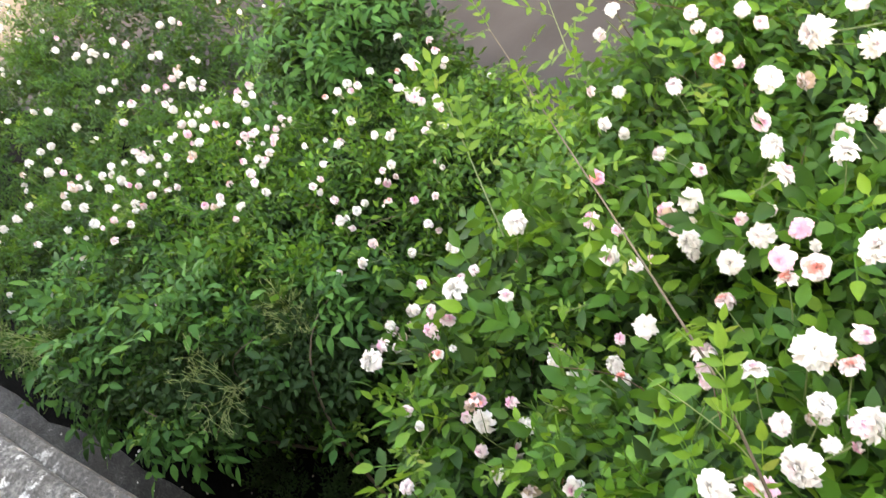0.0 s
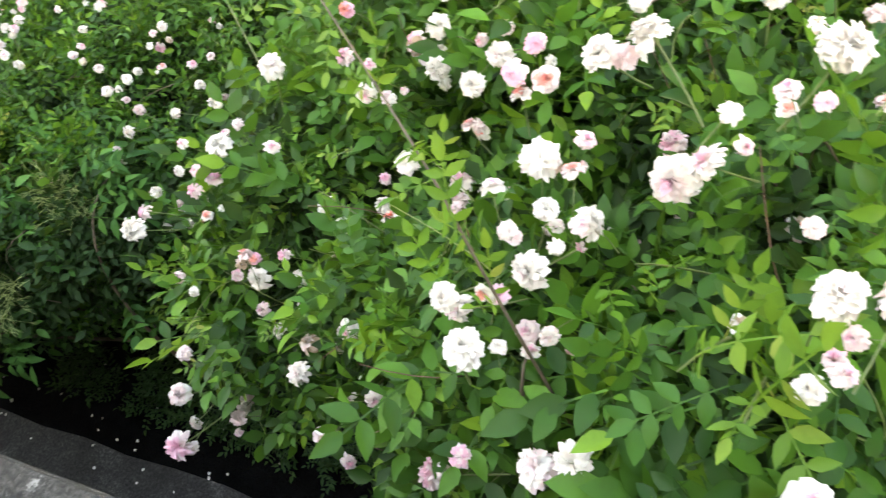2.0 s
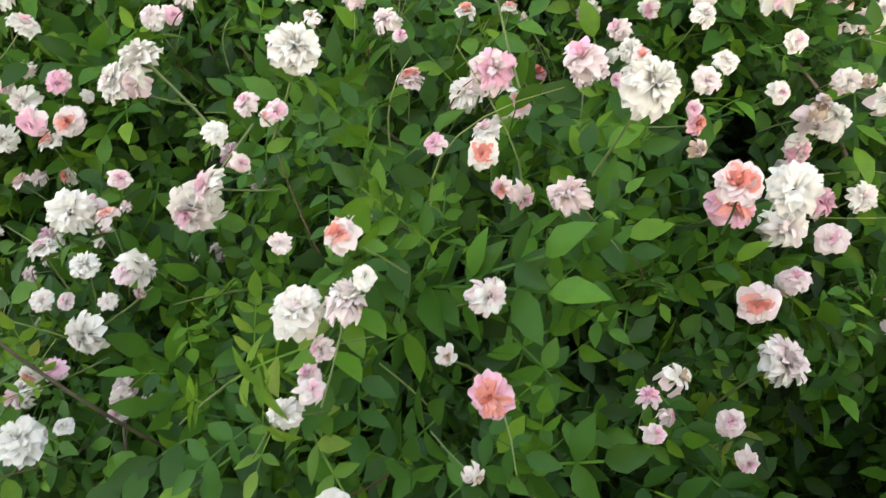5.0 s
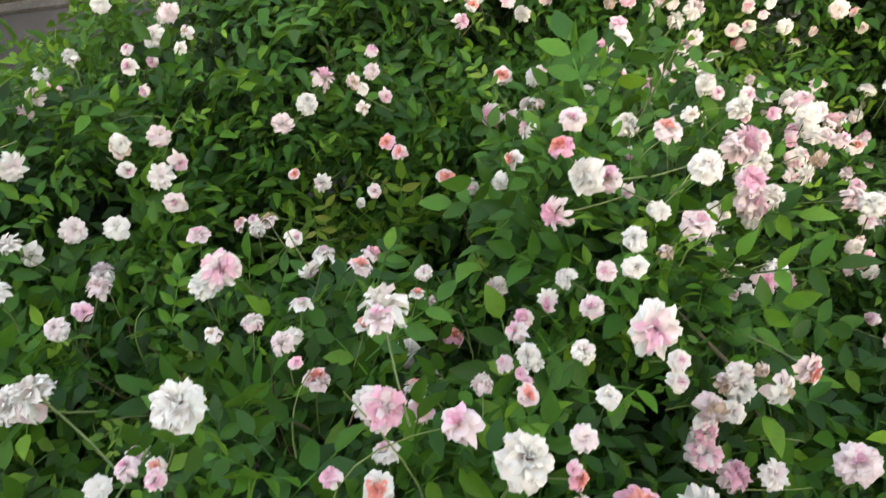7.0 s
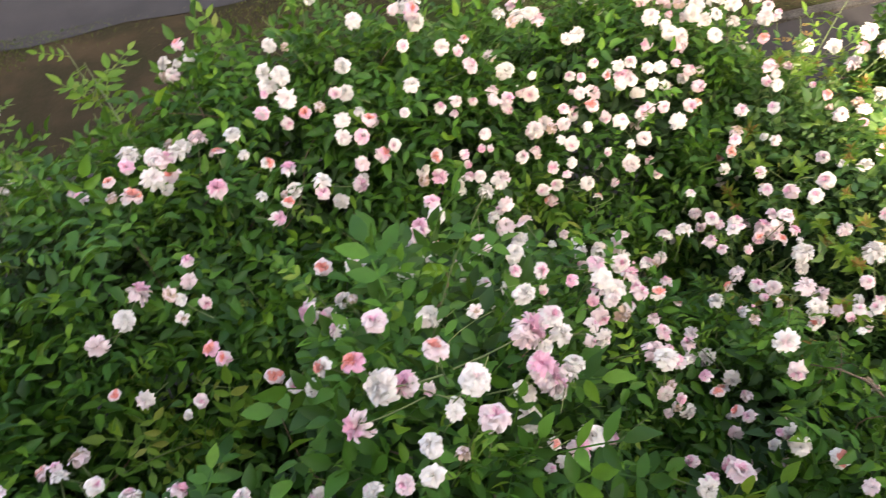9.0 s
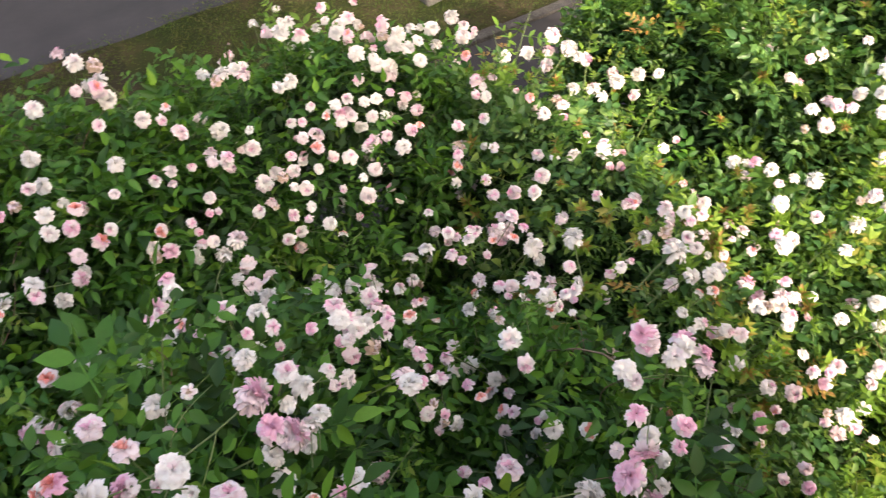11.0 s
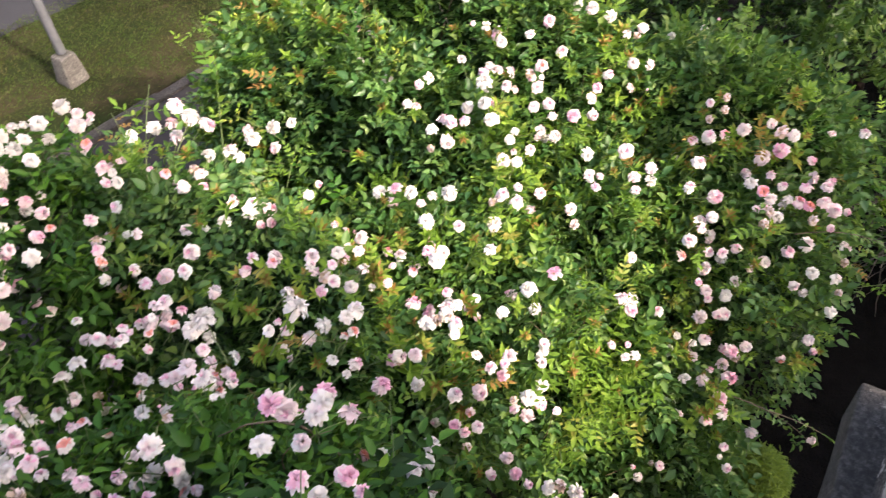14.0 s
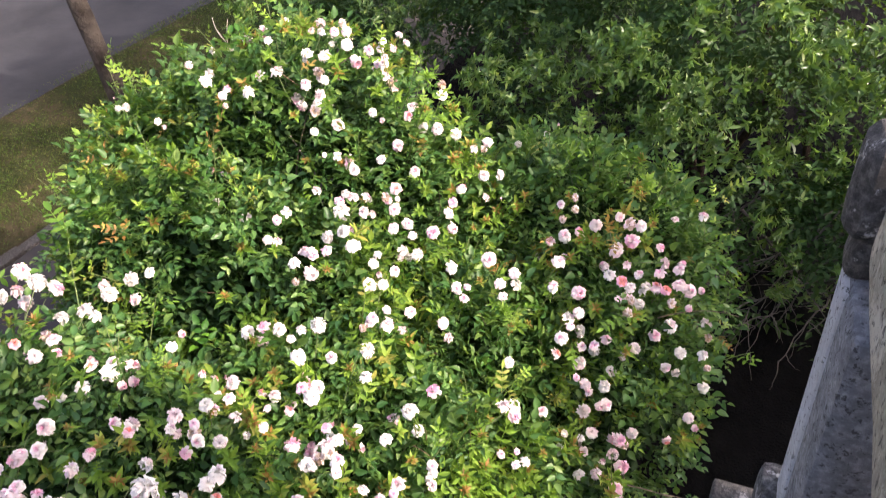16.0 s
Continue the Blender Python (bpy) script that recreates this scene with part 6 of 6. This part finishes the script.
def build_near_shoots():
    """Bright young shoots on the near side of the tall bush."""
    bush = bpy.data.objects["rose_bush"]
    rng = np.random.default_rng(81)
    for foot, end in (((-0.27, 0.66, 2.1), (-0.33, 0.5, 2.34)), ((-0.21, 2.34, 1.95), (-0.37, 2.8, 2.0)), ((-0.35, 2.67, 1.96), (-0.27, 2.76, 1.98)), ((0.09, 2.63, 1.9), (0.04, 2.85, 1.96)), ((-1.55, 1.2, 1.75), (-1.95, 1.62, 2.0)), ((-1.35, 1.5, 1.85), (-1.62, 1.85, 2.08)), ((-0.22, 2.35, 1.72), (-0.42, 2.86, 2.04)), ((-0.3, 2.4, 1.7), (-0.38, 2.68, 1.9)), ((0.05, 2.62, 1.6), (0.0, 2.97, 1.87)), ((-0.55, 2.4, 1.72), (-0.69, 2.74, 2.0)), ((-0.24, 0.62, 2.12), (-0.26, 0.47, 2.32)), ((1.9, 2.5, 1.4), (2.16, 2.68, 1.61)), ((2.1, 2.3, 1.4), (2.42, 2.6, 1.58))):
        foot, end = np.array(foot), np.array(end)
        path = np.array([np.array(q, float) for q in bend(foot, (foot + end) / 2 + [0, 0, 0.05], end, 7)])
        v, f = tube(path, np.linspace(0.0028, 0.0012, 7), 6)
        part("shoot", mesh_np("shoot", v, f, [STEM], smooth=True), bush)
        at, turn = leafy_shoot(path[2:], rng, 0.04)
        v, f = scatter(YOUNG, at, turn, rng.uniform(0.8, 1.45, len(at)), rng)
        tagged(part("young_leaves", mesh_np("young_leaves", v, f, [FRESH_GREEN]), bush, "bright yellow-green young leaves"), kind="stuff")

    bush = bpy.data.objects["rose_bush.002"]
    for foot, mid, end in (((2.62, 0.42, 0.72), (2.66, 0.24, 0.7), (2.68, 0.12, 0.58)), ((2.64, 0.3, 0.7), (2.68, 0.16, 0.68), (2.7, 0.05, 0.62)), ((3.1, 0.45, 1.15), (3.18, 0.3, 1.2), (3.2, 0.16, 1.16))):
        path = np.array([np.array(q, float) for q in bend(foot, mid, end, 7)])
        v, f = tube(path, np.linspace(0.0026, 0.0012, 7), 6)
        part("shoot", mesh_np("shoot", v, f, [CANE], smooth=True), bush)
        at, turn = leafy_shoot(path[2:], rng, 0.035)
        v, f = scatter(THIN, at, turn, rng.uniform(0.5, 0.85, len(at)), rng)
        tagged(part("shoot_leaves", mesh_np("shoot_leaves", v, f, [LEAF_SUN]), bush), kind="stuff")


build_near_shoots()


def build_dead_twig():
    """A forked grey dead twig that stands out of the sunny bush."""
    bush = bpy.data.objects["rose_bush.002"]
    fork = [((3.05, 1.92, 1.62), (3.2, 2.18, 1.8), (3.42, 2.52, 1.93)), ((3.34, 2.42, 1.89), (3.4, 2.46, 1.93), (3.43, 2.46, 1.985)), ((3.39, 2.48, 1.915), (3.45, 2.56, 1.92), (3.5, 2.6, 1.95))]
    for k, (a, b, c) in enumerate(fork):
        v, f = tube(bend(a, b, c, 8), np.linspace(0.0036 if k == 0 else 0.0022, 0.0014, 8), 6)
        part("dead_twig", mesh_np("dead_twig", v, f, [PALE_TWIG], smooth=True), bush, "bare pale grey twig")


build_dead_twig()

# ---- trees ----
def oval_leaf(length, width):
    v, f = thin_leaflet(length, width, 0.25, 0.2)
    return v, f


def cluster(rng, count, length, width):
    """A tuft of leaves round the end of a twig."""
    vs, fs, o = [], [], 0
    for k in range(count):
        v, f = oval_leaf(length * rng.uniform(0.7, 1.1), width * rng.uniform(0.8, 1.1))
        r = np.array(Euler((rng.uniform(-0.2, 0.9), rng.normal(0, 0.3), k * 2.4 + rng.normal(0, 0.3))).to_matrix())
        vs.append(v @ r.T + [0, 0, 0.006 * k])
        fs.append(f + o)
        o += len(v)
    return np.concatenate(vs), np.concatenate(fs)


def build_shrub_tree():
    rng = np.random.default_rng(31)
    tree = tagged(new("laurel_tree"), "dense dark evergreen laurel with glossy leaves and bare lower branches", "tree")
    # The four masses centred above 3.8 m are unseen, added to shade what lies beyond.
    blobs = [(4.9, 0.4, 1.75, 0.8, 0.9, 0.95), (5.0, -1.0, 1.1, 0.6, 0.7, 0.8), (5.4, 1.7, 1.2, 0.7, 0.9, 0.9), (6.6, 0.6, 2.2, 0.9, 1.8, 1.6), (4.35, 1.4, 0.8, 0.5, 0.65, 0.75), (5.2, 3.0, 0.9, 0.8, 0.8, 0.8), (7.2, 1.2, 4.0, 1.5, 1.4, 1.3), (8.6, 1.6, 4.4, 2.0, 2.0, 1.5), (5.3, -0.5, 3.9, 0.9, 0.8, 0.5), (4.9, -0.9, 5.2, 1.6, 1.2, 0.5), (4.5, -0.3, 0.75, 0.5, 0.9, 0.45), (5.0, 0.75, 1.0, 0.5, 0.5, 0.55), (5.7, 0.2, 0.85, 0.5, 0.9, 0.6), (6.6, 2.0, 0.8, 0.7, 1.3, 0.9), (7.4, 3.6, 0.8, 0.8, 1.2, 1.0), (6.4, -1.2, 0.9, 0.8, 1.0, 1.1), (4.1, 0.35, 1.5, 0.25, 0.25, 0.65), (4.25, -0.1, 1.75, 0.25, 0.22, 0.5), (4.2, 0.85, 1.35, 0.22, 0.25, 0.5)]
    p, out = clumps(blobs, 16000, 9, 0.12, rng, lambda n: rng.normal(0.03, 0.09, n), 31, 0.22)
    low = p[:, 2] > 0.4
    p, out = p[low], out[low]
    tufts = [whorl(TR, k, 0.056, 0.024) for k in (6, 8, 9, 7)]
    v, f = scatter(tufts, p, leaf_turns(out, rng, 0.5, 0.3), rng.uniform(0.5, 1.0, len(p)), rng)
    tagged(part("crown", mesh_np("crown", v, f, [TREE]), tree), kind="stuff")
    # inner leaves in the darkened green, as shade within the crown
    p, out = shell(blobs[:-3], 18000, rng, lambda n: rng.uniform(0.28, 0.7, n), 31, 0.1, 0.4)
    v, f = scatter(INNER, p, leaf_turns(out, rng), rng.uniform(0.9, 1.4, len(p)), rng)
    tagged(part("inner_leaves", mesh_np("inner_leaves", v, f, [SHADE_LEAF]), tree), kind="stuff")
    for a, b in (((4.5, -0.3, 0.95), (4.1, 0.46, 0.26)), ((4.45, -0.25, 0.9), (4.05, 0.1, 0.3)), ((4.3, 0.2, 0.9), (4.05, -0.34, 0.48)), ((4.6, 0.1, 0.8), (4.1, 0.55, 0.5)), ((4.5, -0.5, 0.7), (4.0, -0.15, 0.2)), ((4.7, 0.3, 0.7), (4.15, 0.15, 0.12)), ((4.6, -0.45, 0.75), (4.05, 0.3, 0.55)), ((4.5, -0.4, 0.8), (4.1, 0.05, 0.25)), ((4.7, 0.1, 0.85), (4.1, 0.3, 0.42)), ((4.4, -0.5, 0.6), (4.02, 0.2, 0.4)), ((4.55, -0.2, 0.7), (4.0, -0.05, 0.5))):
        a, b = np.array(a), np.array(b)
        way = bend(a, (a + b) / 2 + rng.normal(0, 0.09, 3), b, 14) + rng.normal(0, 0.006, (14, 3))
        v, f = tube(way, np.linspace(0.0075, 0.002, 14), 6)
        bough = part("bough", mesh_np("bough", v, f, [TWIG], smooth=True), tree, "bare grey bough")
        for q in range(8):
            c = way[int(rng.integers(4, 14))]
            d = c + (b - a) * rng.uniform(0.1, 0.35) + rng.normal(0, 0.11, 3)
            v, f = tube(bend(c, (c + d) / 2 + rng.normal(0, 0.03, 3), d, 8) + rng.normal(0, 0.003, (8, 3)), np.linspace(0.003, 0.001, 8), 5)
            part("twig", mesh_np("twig", v, f, [TWIG], smooth=True), bough, "bare grey twig")
    # Stem added only to carry the topmost shading mass.
    v, f = tube(bend((6.4, 0.4, -0.02), (6.3, 0.2, 2.4), (5.1, -0.8, 5.2), 14), np.linspace(0.06, 0.03, 14), 9)
    part("stem", mesh_np("stem", v, f, [BARK], smooth=True), tree, "dark stem added under the shading upper crown")
    for k in range(5):
        foot = np.array([5.9 + rng.normal(0, 0.2), 0.4 + rng.normal(0, 0.25), -0.02])
        end = foot + [rng.uniform(0.0, 1.0), rng.uniform(-0.3, 0.6), rng.uniform(1.4, 2.0)]
        v, f = tube(bend(foot, (foot + end) / 2 + rng.normal(0, 0.25, 3), end, 12), np.linspace(0.035, 0.01, 12), 7)
        part("trunk" if k == 0 else "limb", mesh_np("limb", v, f, [BARK], smooth=True), tree)
    return tree


build_shrub_tree()


def build_street_tree():
    rng = np.random.default_rng(41)
    tree = tagged(new("street_tree"), "slender street tree with dark rough bark on the grass verge", "tree")
    pts = bend((5.37, 5.4, -0.05), (5.27, 5.58, 1.7), (5.32, 5.56, 3.4), 16)
    v, f = tube(pts, np.linspace(0.078, 0.06, 16) * (1 + 0.35 * np.exp(-np.linspace(0, 9, 16))), 14)
    v += rng.normal(0, 0.003, v.shape)
    trunk = part("trunk", mesh_np("trunk", v, f, [TRUNK_BARK], smooth=True), tree)
    for k in range(6):
        a = 2 * math.pi * k / 6
        end = np.array([5.3 + 1.3 * math.cos(a), 5.6 + 1.3 * math.sin(a), 4.6 + rng.uniform(-0.3, 0.6)])
        v, f = tube(bend((5.3, 5.6, 3.35), (5.3 + 0.4 * math.cos(a), 5.6 + 0.4 * math.sin(a), 4.2), end, 8), np.linspace(0.06, 0.015, 8), 7)
        part("limb", mesh_np("limb", v, f, [TRUNK_BARK], smooth=True), tree)
    blobs = [(4.9, 5.6, 5.2, 1.9, 1.9, 1.2), (4.1, 5.2, 5.0, 1.1, 1.1, 0.9), (5.8, 6.2, 5.4, 1.2, 1.2, 1.0)]
    p, out = shell(blobs, 4000, rng, lambda n: np.abs(rng.normal(0, 0.3, n)), 41, 0.2, 3.5)
    v, f = scatter([cluster(TR, 6, 0.09, 0.045)], p, leaf_turns(out, rng, 0.3, 0.8), rng.uniform(0.8, 1.3, len(p)), rng)
    tagged(part("crown", mesh_np("crown", v, f, [TREE]), tree), kind="stuff")
    return tree


build_street_tree()


def build_thuja():
    rng = np.random.default_rng(51)
    tree = tagged(new("dwarf_thuja"), "small yellow-green conifer at the foot of the wall", "conifer")
    v, f = tube([(2.75, 0.2, -0.02), (2.75, 0.2, 0.18)], [0.02, 0.008], 6)
    part("trunk", mesh_np("trunk", v, f, [BARK]), tree)
    p, out = shell([(2.76, 0.2, 0.05, 0.11, 0.11, 0.16)], 1800, rng, lambda n: np.abs(rng.normal(0, 0.2, n)), 51)
    tufts = [cluster(TR, 7, 0.045, 0.007)]
    v, f = scatter(tufts, p, leaf_turns(out, rng, 1.2, 0.3), rng.uniform(0.8, 1.3, len(p)), rng)
    tagged(part("foliage", mesh_np("foliage", v, f, [THUJA]), tree), kind="stuff")


build_thuja()


def build_undergrowth():
    """Low leaves on the ground under the laurel, its shade put into their colour."""
    rng = np.random.default_rng(61)
    n = 450
    x, y = rng.uniform(4.1, 6.0, n), rng.uniform(-2.4, 0.7, n)
    z = np.abs(rng.normal(0, 0.16, n)) * (1.2 + lumps(np.stack([x, y, x * 0], 1), 8)) * 0.7 + 0.02
    up = np.tile([0.0, 0.0, 1.0], (n, 1))
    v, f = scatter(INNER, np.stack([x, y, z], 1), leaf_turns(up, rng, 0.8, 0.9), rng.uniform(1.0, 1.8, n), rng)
    tagged(new("undergrowth", mesh_np("undergrowth", v, f, [SHADE_LEAF])), "low leafy undergrowth, deep shade put into its green", "undergrowth", kind="stuff")


def build_petals():
    """Fallen petals on the earth and on the ledge."""
    rng = np.random.default_rng(71)
    v0, f0 = petal(0.016, 0.017, 0.15, 0.1, 0.08, 3)
    n = 70
    p = np.stack([rng.uniform(-5.5, -1.2, n), 0.1 + np.abs(rng.normal(0, 0.35, n)), np.full(n, 0.022)], 1)
    up = np.tile([0.0, 0.0, 1.0], (n, 1)) + rng.normal(0, 0.2, (n, 3))
    f = rng.normal(0, 1, (n, 3)) * [1, 1, 0.1]
    v, f = scatter([(v0, f0)], p, frames(f, up), rng.uniform(0.7, 1.3, n), rng)
    tagged(new("fallen_petals", mesh_np("fallen_petals", v, f, [PETAL_WHITE])), "pale rose petals fallen on dark earth", "petals", kind="stuff")


def build_ground_ivy():
    """Small leaves creeping over the earth between the bushes, darkened for the shade there."""
    rng = np.random.default_rng(64)
    n = 4200
    x, y = rng.uniform(-3.6, -0.6, n), 0.45 + np.abs(rng.normal(0, 0.5, n))
    p = np.stack([x, y, rng.uniform(0.01, 0.1, n)], 1)
    p = p[lumps(p * 1.6, 9) + rng.normal(0, 0.3, n) > -0.3]
    up = np.tile([0.0, 0.0, 1.0], (len(p), 1))
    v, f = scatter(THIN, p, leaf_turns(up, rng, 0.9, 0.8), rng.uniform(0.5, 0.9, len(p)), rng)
    tagged(new("ground_ivy", mesh_np("ground_ivy", v, f, [SHADE_LEAF])), "low creeping leaves over earth, shade painted into their green", "ground cover", kind="stuff")


build_undergrowth()
build_ground_ivy()
build_petals()
